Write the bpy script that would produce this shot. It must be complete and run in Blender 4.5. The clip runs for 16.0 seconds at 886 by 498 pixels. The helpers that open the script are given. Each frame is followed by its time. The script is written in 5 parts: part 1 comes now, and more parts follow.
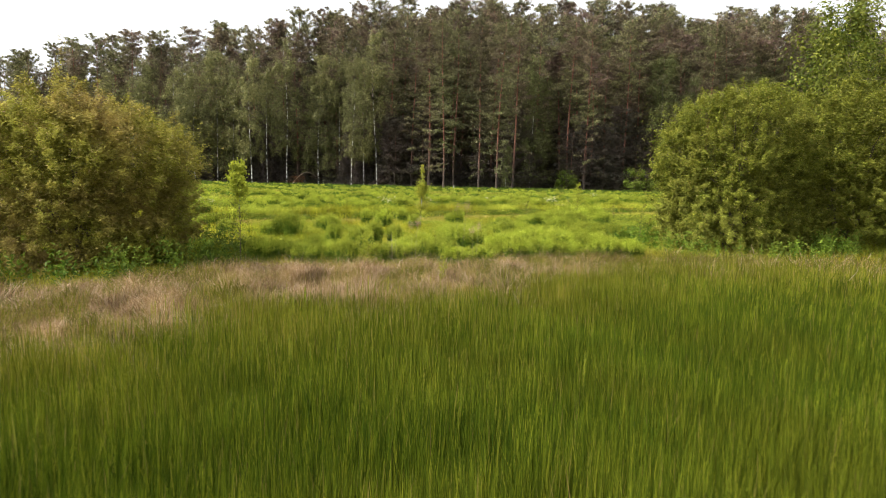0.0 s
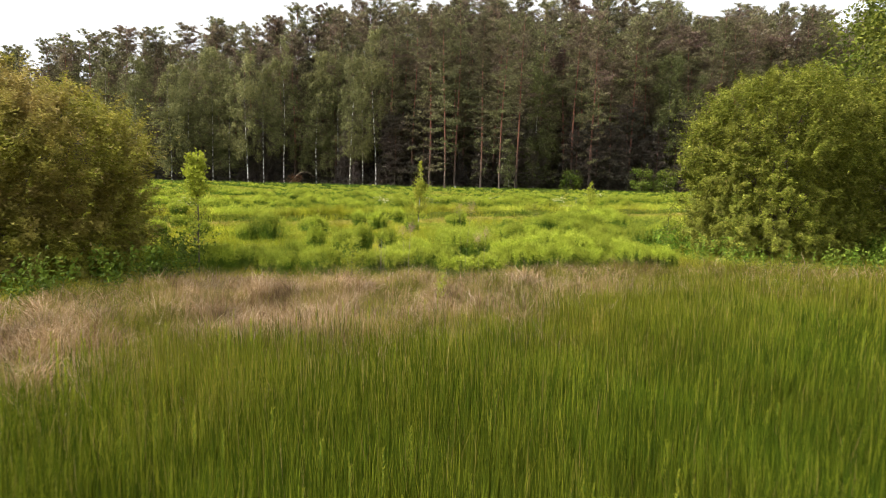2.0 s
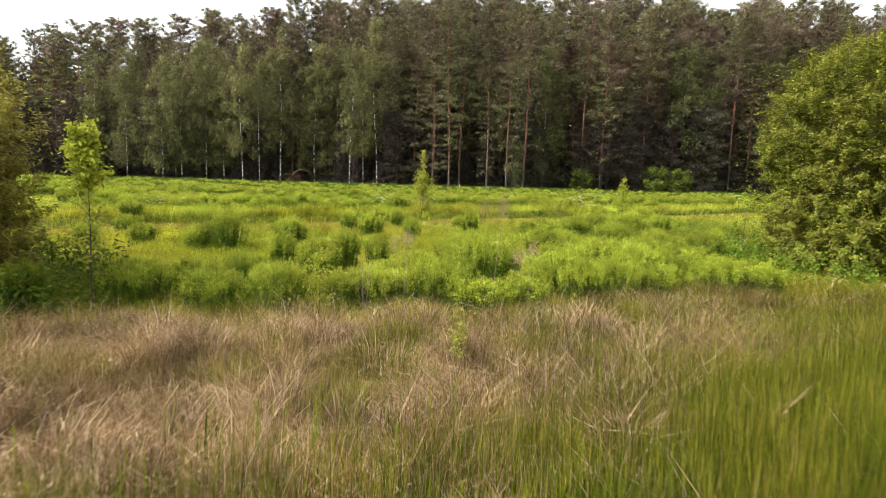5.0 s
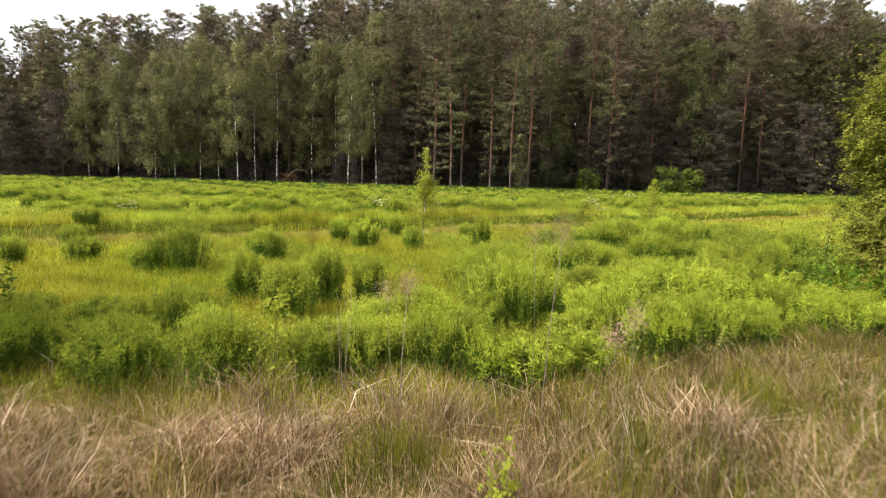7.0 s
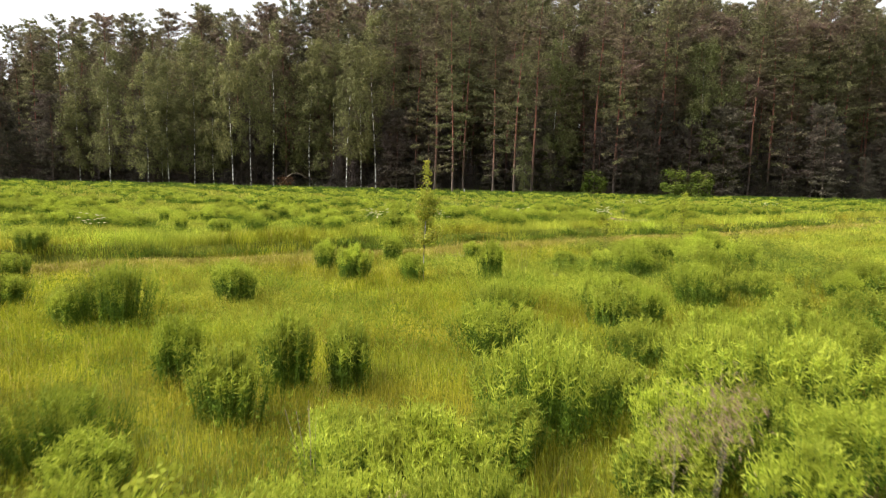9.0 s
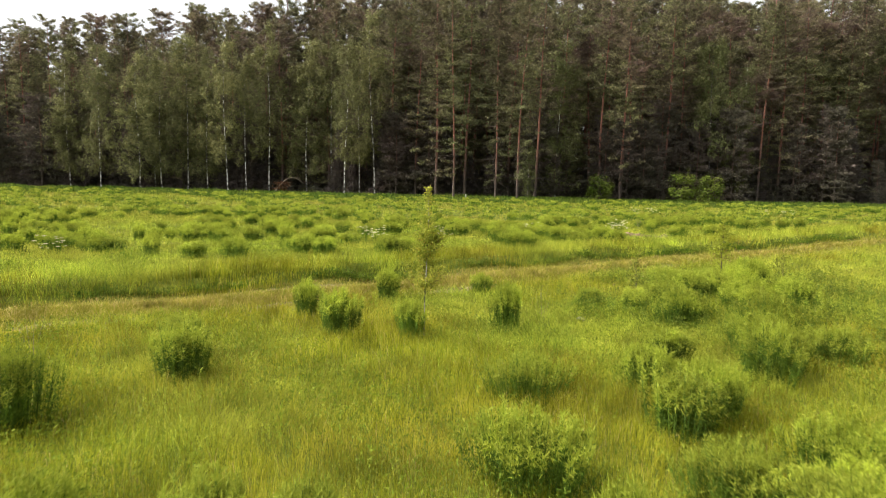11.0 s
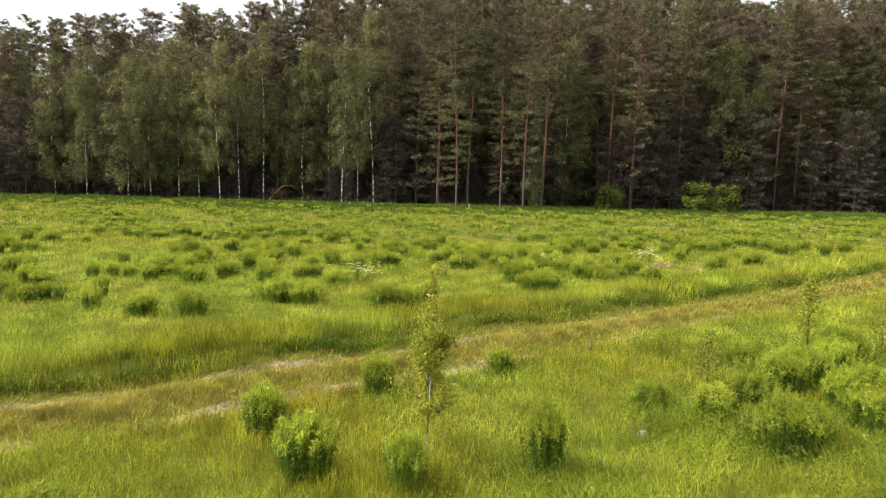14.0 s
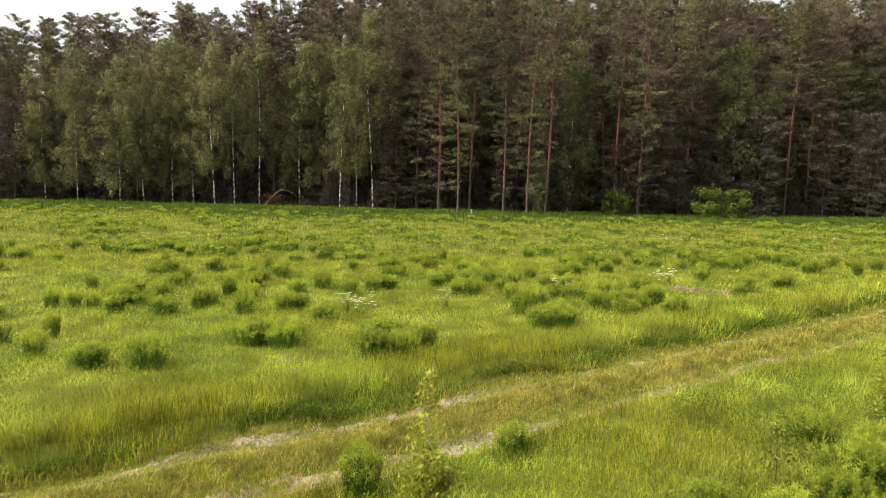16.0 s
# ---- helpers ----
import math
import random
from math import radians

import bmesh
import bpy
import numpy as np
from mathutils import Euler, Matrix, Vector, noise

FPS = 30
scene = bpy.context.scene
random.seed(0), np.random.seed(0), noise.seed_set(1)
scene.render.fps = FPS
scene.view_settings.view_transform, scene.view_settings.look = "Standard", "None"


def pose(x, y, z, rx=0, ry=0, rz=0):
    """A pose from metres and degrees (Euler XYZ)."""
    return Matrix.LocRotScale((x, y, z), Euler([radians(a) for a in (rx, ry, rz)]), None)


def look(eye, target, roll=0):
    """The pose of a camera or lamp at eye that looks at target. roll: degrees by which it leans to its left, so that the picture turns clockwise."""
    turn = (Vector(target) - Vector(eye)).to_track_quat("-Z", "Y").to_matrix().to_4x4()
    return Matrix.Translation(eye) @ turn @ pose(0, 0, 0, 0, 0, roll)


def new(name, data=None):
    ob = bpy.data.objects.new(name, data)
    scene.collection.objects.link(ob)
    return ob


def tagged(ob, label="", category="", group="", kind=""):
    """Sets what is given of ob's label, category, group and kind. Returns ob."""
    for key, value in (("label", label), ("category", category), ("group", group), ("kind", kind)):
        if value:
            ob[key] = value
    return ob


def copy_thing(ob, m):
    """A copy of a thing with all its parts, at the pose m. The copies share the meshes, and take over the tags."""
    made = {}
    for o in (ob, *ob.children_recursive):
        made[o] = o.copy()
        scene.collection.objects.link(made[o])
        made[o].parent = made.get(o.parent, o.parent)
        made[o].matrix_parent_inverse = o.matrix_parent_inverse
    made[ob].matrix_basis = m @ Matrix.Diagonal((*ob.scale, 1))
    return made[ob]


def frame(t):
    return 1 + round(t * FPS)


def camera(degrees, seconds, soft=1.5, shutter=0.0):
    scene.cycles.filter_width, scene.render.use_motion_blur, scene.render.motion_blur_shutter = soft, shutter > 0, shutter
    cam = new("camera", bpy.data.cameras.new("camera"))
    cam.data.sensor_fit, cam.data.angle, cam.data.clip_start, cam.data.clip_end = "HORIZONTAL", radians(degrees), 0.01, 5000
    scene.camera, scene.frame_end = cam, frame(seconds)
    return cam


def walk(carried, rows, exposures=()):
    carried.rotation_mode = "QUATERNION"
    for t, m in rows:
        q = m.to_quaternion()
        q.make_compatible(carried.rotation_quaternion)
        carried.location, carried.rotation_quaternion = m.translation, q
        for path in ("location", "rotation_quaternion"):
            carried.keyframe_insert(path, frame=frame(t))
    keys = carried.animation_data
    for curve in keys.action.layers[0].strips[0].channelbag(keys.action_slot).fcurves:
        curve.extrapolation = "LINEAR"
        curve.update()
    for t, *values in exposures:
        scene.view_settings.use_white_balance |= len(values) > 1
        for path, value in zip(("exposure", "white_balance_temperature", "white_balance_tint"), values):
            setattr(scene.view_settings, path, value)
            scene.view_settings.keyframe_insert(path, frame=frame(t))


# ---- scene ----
cam = camera(68.0, 16.0, soft=1.0, shutter=0.5)
PATH = [
    (0, (0.525, -4.201, 2.16), (0.539, -2.215, 1.927), 1.3),
    (0.5, (0.537, -3.602, 2.122), (0.55, -1.615, 1.891), 1.3),
    (1, (0.555, -3.007, 2.093), (0.568, -1.021, 1.862), 1.3),
    (1.5, (0.569, -2.41, 2.067), (0.58, -0.424, 1.835), 1.4),
    (2, (0.577, -1.824, 2.043), (0.587, 0.163, 1.812), 1.4),
    (2.5, (0.557, -1.225, 2.001), (0.566, 0.762, 1.771), 1.4),
    (3, (0.533, -0.627, 1.958), (0.541, 1.36, 1.728), 1.4),
    (3.5, (0.517, 0.0, 1.92), (0.523, 1.987, 1.69), 1.5),
    (6, (0.385, 3.551, 1.798), (0.386, 5.538, 1.566), 1.6),
    (6.5, (0.342, 4.186, 1.819), (0.342, 6.173, 1.587), 1.6),
    (7, (0.314, 4.828, 1.848), (0.314, 6.815, 1.616), 1.5),
    (7.5, (0.297, 5.434, 1.882), (0.295, 7.421, 1.65), 1.5),
    (8, (0.282, 5.993, 1.951), (0.28, 7.98, 1.72), 1.5),
    (8.5, (0.265, 6.597, 2.05), (0.262, 8.584, 1.819), 1.4),
    (9, (0.246, 7.199, 2.171), (0.243, 9.186, 1.94), 1.4),
    (9.5, (0.228, 7.777, 2.285), (0.225, 9.763, 2.054), 1.4),
    (10, (0.205, 8.351, 2.399), (0.202, 10.338, 2.168), 1.4),
    (12.5, (0.067, 11.407, 2.977), (0.062, 13.394, 2.749), 1.3),
    (13, (0.047, 11.974, 3.109), (0.041, 13.961, 2.881), 1.4),
    (13.5, (0.021, 12.518, 3.258), (0.014, 14.505, 3.029), 1.4),
    (14, (-0.004, 13.066, 3.397), (-0.011, 15.053, 3.169), 1.4),
    (14.5, (-0.017, 13.621, 3.545), (-0.025, 15.608, 3.316), 1.4),
    (15, (-0.031, 14.175, 3.678), (-0.04, 16.162, 3.449), 1.4),
    (15.5, (-0.035, 14.727, 3.785), (-0.045, 16.714, 3.557), 1.4),
    (16, (-0.014, 15.274, 3.905), (-0.025, 17.261, 3.675), 1.4),
]
EXPOSURES = ((0, 1.86), (3.5, 1.86), (6.5, 1.84), (10, 1.72), (13, 1.67), (16, 1.60))
walk(cam, [(t, look(eye, target, roll)) for t, eye, target, roll in PATH], EXPOSURES)
SKY_STRENGTH = 0.10
SUN_STRENGTH = 1.6


# ---------- world and sun ----------
world = bpy.data.worlds.new("overcast_sky")
scene.world = world
world.use_nodes = True
wn, wl = world.node_tree.nodes, world.node_tree.links
wn.clear()
sky = wn.new("ShaderNodeTexSky")
sky.sky_type = "NISHITA"
sky.sun_disc = False
sky.sun_elevation = radians(51)
sky.sun_rotation = radians(-101.5)
sky.air_density, sky.dust_density, sky.ozone_density = 1.0, 4.0, 1.0
haze = wn.new("ShaderNodeHueSaturation")
haze.inputs["Saturation"].default_value = 0.10
wback = wn.new("ShaderNodeBackground")
wback.inputs["Strength"].default_value = SKY_STRENGTH
wout = wn.new("ShaderNodeOutputWorld")
wl.new(sky.outputs[0], haze.inputs["Color"])
wl.new(haze.outputs[0], wback.inputs["Color"])
wl.new(wback.outputs[0], wout.inputs["Surface"])

sun = new("sun", bpy.data.lights.new("sun", "SUN"))
sun.data.energy = SUN_STRENGTH
sun.data.angle = radians(25)
sun.data.color = (1.0, 0.93, 0.80)
sun.matrix_world = look((-68, -2, 86), (0, 12, 0))


# ---------- materials ----------
def node_mat(name):
    m = bpy.data.materials.new(name)
    m.use_nodes = True
    nt = m.node_tree
    nt.nodes.clear()
    return m, nt.nodes, nt.links


def ramp(nodes, stops):
    r = nodes.new("ShaderNodeValToRGB")
    while len(r.color_ramp.elements) < len(stops):
        r.color_ramp.elements.new(0.5)
    for e, (p, c) in zip(r.color_ramp.elements, stops):
        e.position, e.color = p, (*c, 1)
    return r


def leaf_mat(name, stops, patch=0.35, patch_scale=0.35, through_light=0.35, rough=0.6, tint=(0.30, 0.24, 0.06), gloss=0.1, mottle=0.2, grain=2.2):
    """Leaves and blades: colour varies from leaf to leaf, in patches and from plant to plant."""
    m, n, l = node_mat(name)
    geo, info, tex = n.new("ShaderNodeNewGeometry"), n.new("ShaderNodeObjectInfo"), n.new("ShaderNodeTexCoord")
    r = ramp(n, stops)
    l.new(geo.outputs["Random Per Island"], r.inputs[0])
    pat = n.new("ShaderNodeTexNoise")
    pat.inputs["Scale"].default_value = patch_scale
    pat.inputs["Detail"].default_value = 4
    l.new(geo.outputs["Position"], pat.inputs["Vector"])
    rng = n.new("ShaderNodeMapRange")
    rng.inputs[1].default_value, rng.inputs[2].default_value = 0.42, 0.68
    rng.inputs[3].default_value, rng.inputs[4].default_value = 0.0, patch
    l.new(pat.outputs[0], rng.inputs[0])
    mix = n.new("ShaderNodeMix")
    mix.data_type = "RGBA"
    l.new(rng.outputs[0], mix.inputs[0])
    l.new(r.outputs[0], mix.inputs[6])
    mix.inputs[7].default_value = (*tint, 1)
    val = n.new("ShaderNodeMapRange")
    val.inputs[3].default_value, val.inputs[4].default_value = 0.78, 1.22
    l.new(info.outputs["Random"], val.inputs[0])
    fine = n.new("ShaderNodeTexNoise")
    fine.inputs["Scale"].default_value = grain
    fine.inputs["Detail"].default_value = 2
    l.new(geo.outputs["Position"], fine.inputs["Vector"])
    fr = n.new("ShaderNodeMapRange")
    fr.inputs[1].default_value, fr.inputs[2].default_value = 0.3, 0.7
    fr.inputs[3].default_value, fr.inputs[4].default_value = 1 - mottle, 1 + mottle
    l.new(fine.outputs[0], fr.inputs[0])
    mul = n.new("ShaderNodeMath")
    mul.operation = "MULTIPLY"
    l.new(val.outputs[0], mul.inputs[0])
    l.new(fr.outputs[0], mul.inputs[1])
    hs = n.new("ShaderNodeHueSaturation")
    l.new(mul.outputs[0], hs.inputs["Value"])
    l.new(mix.outputs[2], hs.inputs["Color"])
    p = n.new("ShaderNodeBsdfPrincipled")
    p.inputs["Roughness"].default_value = rough
    p.inputs["Specular IOR Level"].default_value = gloss
    l.new(hs.outputs[0], p.inputs["Base Color"])
    tr = n.new("ShaderNodeBsdfTranslucent")
    l.new(hs.outputs[0], tr.inputs["Color"])
    sh = n.new("ShaderNodeMixShader")
    sh.inputs[0].default_value = through_light
    l.new(p.outputs[0], sh.inputs[1])
    l.new(tr.outputs[0], sh.inputs[2])
    out = n.new("ShaderNodeOutputMaterial")
    l.new(sh.outputs[0], out.inputs["Surface"])
    return m


def bark_mat(name, stops, scale=(6, 6, 1.5), bump=0.4, rough=0.85):
    m, n, l = node_mat(name)
    tex = n.new("ShaderNodeTexCoord")
    mp = n.new("ShaderNodeMapping")
    mp.inputs["Scale"].default_value = scale
    l.new(tex.outputs["Object"], mp.inputs["Vector"])
    no = n.new("ShaderNodeTexNoise")
    no.inputs["Scale"].default_value, no.inputs["Detail"].default_value = 1.0, 6
    l.new(mp.outputs[0], no.inputs["Vector"])
    r = ramp(n, stops)
    l.new(no.outputs[0], r.inputs[0])
    p = n.new("ShaderNodeBsdfPrincipled")
    p.inputs["Roughness"].default_value = rough
    p.inputs["Specular IOR Level"].default_value = 0.2
    l.new(r.outputs[0], p.inputs["Base Color"])
    b = n.new("ShaderNodeBump")
    b.inputs["Strength"].default_value, b.inputs["Distance"].default_value = bump, 0.03
    l.new(no.outputs[0], b.inputs["Height"])
    l.new(b.outputs[0], p.inputs["Normal"])
    out = n.new("ShaderNodeOutputMaterial")
    l.new(p.outputs[0], out.inputs["Surface"])
    return m


def pine_bark():
    """Scots pine: grey-brown plates low down, thin orange bark higher up."""
    m = bark_mat("pine_bark", [(0.3, (0.05, 0.042, 0.036)), (0.55, (0.11, 0.085, 0.068)), (0.75, (0.17, 0.12, 0.09))], (5, 5, 0.8))
    n, l = m.node_tree.nodes, m.node_tree.links
    p = [x for x in n if x.type == "BSDF_PRINCIPLED"][0]
    low = p.inputs["Base Color"].links[0].from_socket
    tex = [x for x in n if x.type == "TEX_COORD"][0]
    noi = [x for x in n if x.type == "TEX_NOISE"][0]
    sep = n.new("ShaderNodeSeparateXYZ")
    l.new(tex.outputs["Object"], sep.inputs[0])
    rng = n.new("ShaderNodeMapRange")
    rng.inputs[1].default_value, rng.inputs[2].default_value = 1.5, 8.0
    l.new(sep.outputs[2], rng.inputs[0])
    up = ramp(n, [(0.3, (0.14, 0.062, 0.046)), (0.7, (0.32, 0.145, 0.10))])
    l.new(noi.outputs[0], up.inputs[0])
    mix = n.new("ShaderNodeMix")
    mix.data_type = "RGBA"
    l.new(rng.outputs[0], mix.inputs[0])
    l.new(low, mix.inputs[6])
    l.new(up.outputs[0], mix.inputs[7])
    l.new(mix.outputs[2], p.inputs["Base Color"])
    return m


def soil_mat(name, stops, scale, bump=0.5, wet_until=None):
    m, n, l = node_mat(name)
    geo = n.new("ShaderNodeNewGeometry")
    a, b = n.new("ShaderNodeTexNoise"), n.new("ShaderNodeTexNoise")
    a.inputs["Scale"].default_value, a.inputs["Detail"].default_value = scale, 8
    b.inputs["Scale"].default_value, b.inputs["Detail"].default_value = scale * 14, 5
    l.new(geo.outputs["Position"], a.inputs["Vector"])
    l.new(geo.outputs["Position"], b.inputs["Vector"])
    mean = n.new("ShaderNodeMath")
    mean.operation = "MULTIPLY_ADD"
    mean.inputs[1].default_value = 0.45
    l.new(b.outputs[0], mean.inputs[0])
    half = n.new("ShaderNodeMath")
    half.operation = "MULTIPLY"
    half.inputs[1].default_value = 0.55
    l.new(a.outputs[0], half.inputs[0])
    l.new(half.outputs[0], mean.inputs[2])
    r = ramp(n, stops)
    l.new(mean.outputs[0], r.inputs[0])
    p = n.new("ShaderNodeBsdfPrincipled")
    p.inputs["Roughness"].default_value = 0.95
    p.inputs["Specular IOR Level"].default_value = 0.1
    colour = r.outputs[0]
    if wet_until is not None:
        # peaty wet soil where the rushes grow
        sep = n.new("ShaderNodeSeparateXYZ")
        l.new(geo.outputs["Position"], sep.inputs[0])
        lim = n.new("ShaderNodeMapRange")
        lim.inputs[1].default_value, lim.inputs[2].default_value = wet_until, wet_until + 4
        lim.inputs[3].default_value, lim.inputs[4].default_value = 1.0, 0.0
        l.new(sep.outputs[1], lim.inputs[0])
        wet = n.new("ShaderNodeMix")
        wet.data_type = "RGBA"
        l.new(lim.outputs[0], wet.inputs[0])
        l.new(r.outputs[0], wet.inputs[6])
        wet.inputs[7].default_value = (0.034, 0.044, 0.009, 1)
        colour = wet.outputs[2]
        # trodden olive-brown soil along the track
        along = n.new("ShaderNodeMath")
        along.operation = "MULTIPLY_ADD"
        l.new(sep.outputs[0], along.inputs[0])
        along.inputs[1].default_value, along.inputs[2].default_value = -0.574, -26.2 * 0.819 + 0.75
        across = n.new("ShaderNodeMath")
        across.operation = "MULTIPLY_ADD"
        l.new(sep.outputs[1], across.inputs[0])
        across.inputs[1].default_value = 0.819
        l.new(along.outputs[0], across.inputs[2])
        size = n.new("ShaderNodeMath")
        size.operation = "ABSOLUTE"
        l.new(across.outputs[0], size.inputs[0])
        near = n.new("ShaderNodeMapRange")
        near.inputs[1].default_value, near.inputs[2].default_value = 0.85, 1.15
        near.inputs[3].default_value, near.inputs[4].default_value = 1.0, 0.0
        l.new(size.outputs[0], near.inputs[0])
        trod = n.new("ShaderNodeMix")
        trod.data_type = "RGBA"
        l.new(near.outputs[0], trod.inputs[0])
        l.new(colour, trod.inputs[6])
        trod_ramp = ramp(n, [(0.35, (0.072, 0.098, 0.010)), (0.5, (0.118, 0.138, 0.018)), (0.65, (0.18, 0.165, 0.04))])
        l.new(mean.outputs[0], trod_ramp.inputs[0])
        l.new(trod_ramp.outputs[0], trod.inputs[7])
        colour = trod.outputs[2]
    l.new(colour, p.inputs["Base Color"])
    bp = n.new("ShaderNodeBump")
    bp.inputs["Strength"].default_value, bp.inputs["Distance"].default_value = bump, 0.04
    l.new(mean.outputs[0], bp.inputs["Height"])
    l.new(bp.outputs[0], p.inputs["Normal"])
    out = n.new("ShaderNodeOutputMaterial")
    l.new(p.outputs[0], out.inputs["Surface"])
    return m


GROUND = soil_mat("meadow_floor", [(0.30, (0.042, 0.058, 0.008)), (0.5, (0.088, 0.108, 0.013)), (0.7, (0.17, 0.17, 0.028))], 0.5, wet_until=6.0)
DIRT = soil_mat("sandy_dirt", [(0.38, (0.095, 0.088, 0.030)), (0.49, (0.19, 0.158, 0.080)), (0.65, (0.40, 0.325, 0.21))], 1.6, 0.7)
STONE = soil_mat("pale_stone", [(0.3, (0.16, 0.145, 0.115)), (0.7, (0.32, 0.29, 0.24))], 9.0)
REED = leaf_mat("rush_green", [(0.0, (0.020, 0.041, 0.003)), (0.45, (0.056, 0.088, 0.006)), (0.82, (0.120, 0.158, 0.010)), (0.97, (0.26, 0.27, 0.022)), (1.0, (0.26, 0.18, 0.07))], 0.22, 0.5, tint=(0.16, 0.145, 0.014), gloss=0.06, mottle=0.2, grain=0.8)
FADED = leaf_mat("faded_rush", [(0.0, (0.040, 0.066, 0.005)), (0.5, (0.128, 0.150, 0.010)), (0.9, (0.26, 0.25, 0.028)), (1.0, (0.40, 0.29, 0.12))], 0.32, 0.9, 0.35, tint=(0.215, 0.165, 0.026), gloss=0.05, mottle=0.35, grain=1.8)
STRAW = leaf_mat("dry_straw", [(0.0, (0.088, 0.050, 0.023)), (0.45, (0.265, 0.165, 0.086)), (0.82, (0.48, 0.34, 0.205)), (1.0, (0.68, 0.55, 0.40))], 0.4, 0.9, 0.3, tint=(0.20, 0.145, 0.038), gloss=0.05, mottle=0.55)
GRASS = leaf_mat("meadow_grass", [(0.0, (0.118, 0.154, 0.008)), (0.5, (0.305, 0.325, 0.020)), (0.93, (0.50, 0.465, 0.052)), (1.0, (0.50, 0.37, 0.17))], 0.5, 0.3, 0.5, tint=(0.42, 0.315, 0.05), gloss=0.03, mottle=0.5, grain=1.3)
LUSH = leaf_mat("lush_grass", [(0.0, (0.126, 0.180, 0.018)), (0.6, (0.272, 0.328, 0.034)), (1.0, (0.45, 0.455, 0.066))], 0.5, 0.22, 0.45, tint=(0.42, 0.35, 0.06), gloss=0.03, mottle=0.5, grain=1.0)
HERB = leaf_mat("herb_leaf", [(0.0, (0.14, 0.215, 0.016)), (1.0, (0.29, 0.355, 0.032))], 0.2, 0.5, 0.4)
SPRIG = leaf_mat("sprig_leaf", [(0.0, (0.17, 0.20, 0.012)), (1.0, (0.34, 0.335, 0.026))], 0.2, 0.5, 0.4)
FARGRASS = leaf_mat("far_grass", [(0.0, (0.19, 0.245, 0.026)), (0.6, (0.34, 0.378, 0.046)), (1.0, (0.54, 0.50, 0.10))], 0.5, 0.16, 0.45, tint=(0.46, 0.36, 0.075), gloss=0.03, mottle=0.5, grain=0.8)
TRACKGRASS = leaf_mat("worn_grass", [(0.0, (0.216, 0.238, 0.023)), (0.6, (0.390, 0.362, 0.049)), (1.0, (0.600, 0.454, 0.189))], 0.45, 0.8, 0.45, tint=(0.504, 0.378, 0.115), gloss=0.05, mottle=0.4)
WEED = leaf_mat("weed_leaf", [(0.0, (0.072, 0.118, 0.015)), (0.7, (0.155, 0.208, 0.024)), (1.0, (0.27, 0.30, 0.04))], 0.25, 0.8, 0.4, tint=(0.22, 0.19, 0.035), mottle=0.4)
EDGEGRASS = leaf_mat("edge_herbs", [(0.0, (0.036, 0.078, 0.010)), (1.0, (0.115, 0.168, 0.022))], 0.2, 0.3, mottle=0.4)
# older and young goldenrod leaves, set further apart to paint shaded sides and lit tops
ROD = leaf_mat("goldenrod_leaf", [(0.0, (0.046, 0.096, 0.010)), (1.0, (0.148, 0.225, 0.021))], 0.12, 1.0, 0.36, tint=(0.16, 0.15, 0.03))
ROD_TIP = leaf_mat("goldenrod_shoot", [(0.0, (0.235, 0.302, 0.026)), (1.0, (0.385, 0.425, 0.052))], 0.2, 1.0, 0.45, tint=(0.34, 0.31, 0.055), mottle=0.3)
WILLOW = leaf_mat("willow_leaf", [(0.0, (0.205, 0.21, 0.027)), (0.6, (0.30, 0.295, 0.042)), (0.95, (0.42, 0.39, 0.07)), (1.0, (0.52, 0.40, 0.19))], 0.5, 0.8, 0.42, tint=(0.38, 0.225, 0.11), gloss=0.08, mottle=0.4, grain=5.0)
WILLOW_FRESH = leaf_mat("willow_leaf_fresh", [(0.0, (0.118, 0.138, 0.018)), (0.6, (0.186, 0.206, 0.027)), (0.95, (0.29, 0.30, 0.046)), (1.0, (0.37, 0.30, 0.11))], 0.33, 0.9, 0.4, tint=(0.25, 0.235, 0.05), gloss=0.08, mottle=0.45, grain=4.0)
ASPEN = leaf_mat("aspen_leaf", [(0.0, (0.053, 0.0825, 0.0108)), (0.6, (0.138, 0.17, 0.0216)), (1.0, (0.265, 0.281, 0.042))], 0.2, 0.5, 0.35, gloss=0.1, mottle=0.35)
SAPLEAF = leaf_mat("sapling_leaf", [(0.0, (0.17, 0.21, 0.026)), (0.8, (0.33, 0.345, 0.045)), (1.0, (0.46, 0.38, 0.07))], 0.3, 1.5, 0.5, tint=(0.36, 0.30, 0.06))
SALLOW = leaf_mat("sallow_leaf", [(0.0, (0.24, 0.29, 0.028)), (1.0, (0.43, 0.46, 0.055))], 0.15, 1.5, 0.45, tint=(0.36, 0.32, 0.05))
EDGELEAF = leaf_mat("edge_bush_leaf", [(0.0, (0.045, 0.072, 0.012)), (1.0, (0.125, 0.170, 0.022))], 0.2, 0.5, 0.35, mottle=0.4)
NETTLE = leaf_mat("nettle_leaf", [(0.0, (0.04, 0.085, 0.008)), (1.0, (0.13, 0.20, 0.018))], 0.2, 0.6, 0.3)
BIRCHLEAF = leaf_mat("birch_leaf", [(0.0, (0.142, 0.148, 0.062)), (0.6, (0.188, 0.190, 0.077)), (1.0, (0.25, 0.243, 0.10))], 0.35, 0.15, 0.3, tint=(0.192, 0.168, 0.062), mottle=0.5)
# green needles; the purple-brown patch tint paints in the shade among the crowns
NEEDLE = leaf_mat("pine_needle", [(0.0, (0.082, 0.078, 0.048)), (0.5, (0.142, 0.142, 0.070)), (1.0, (0.285, 0.278, 0.118))], 0.6, 0.2, 0.25, 0.7, tint=(0.20, 0.108, 0.122), mottle=0.5)
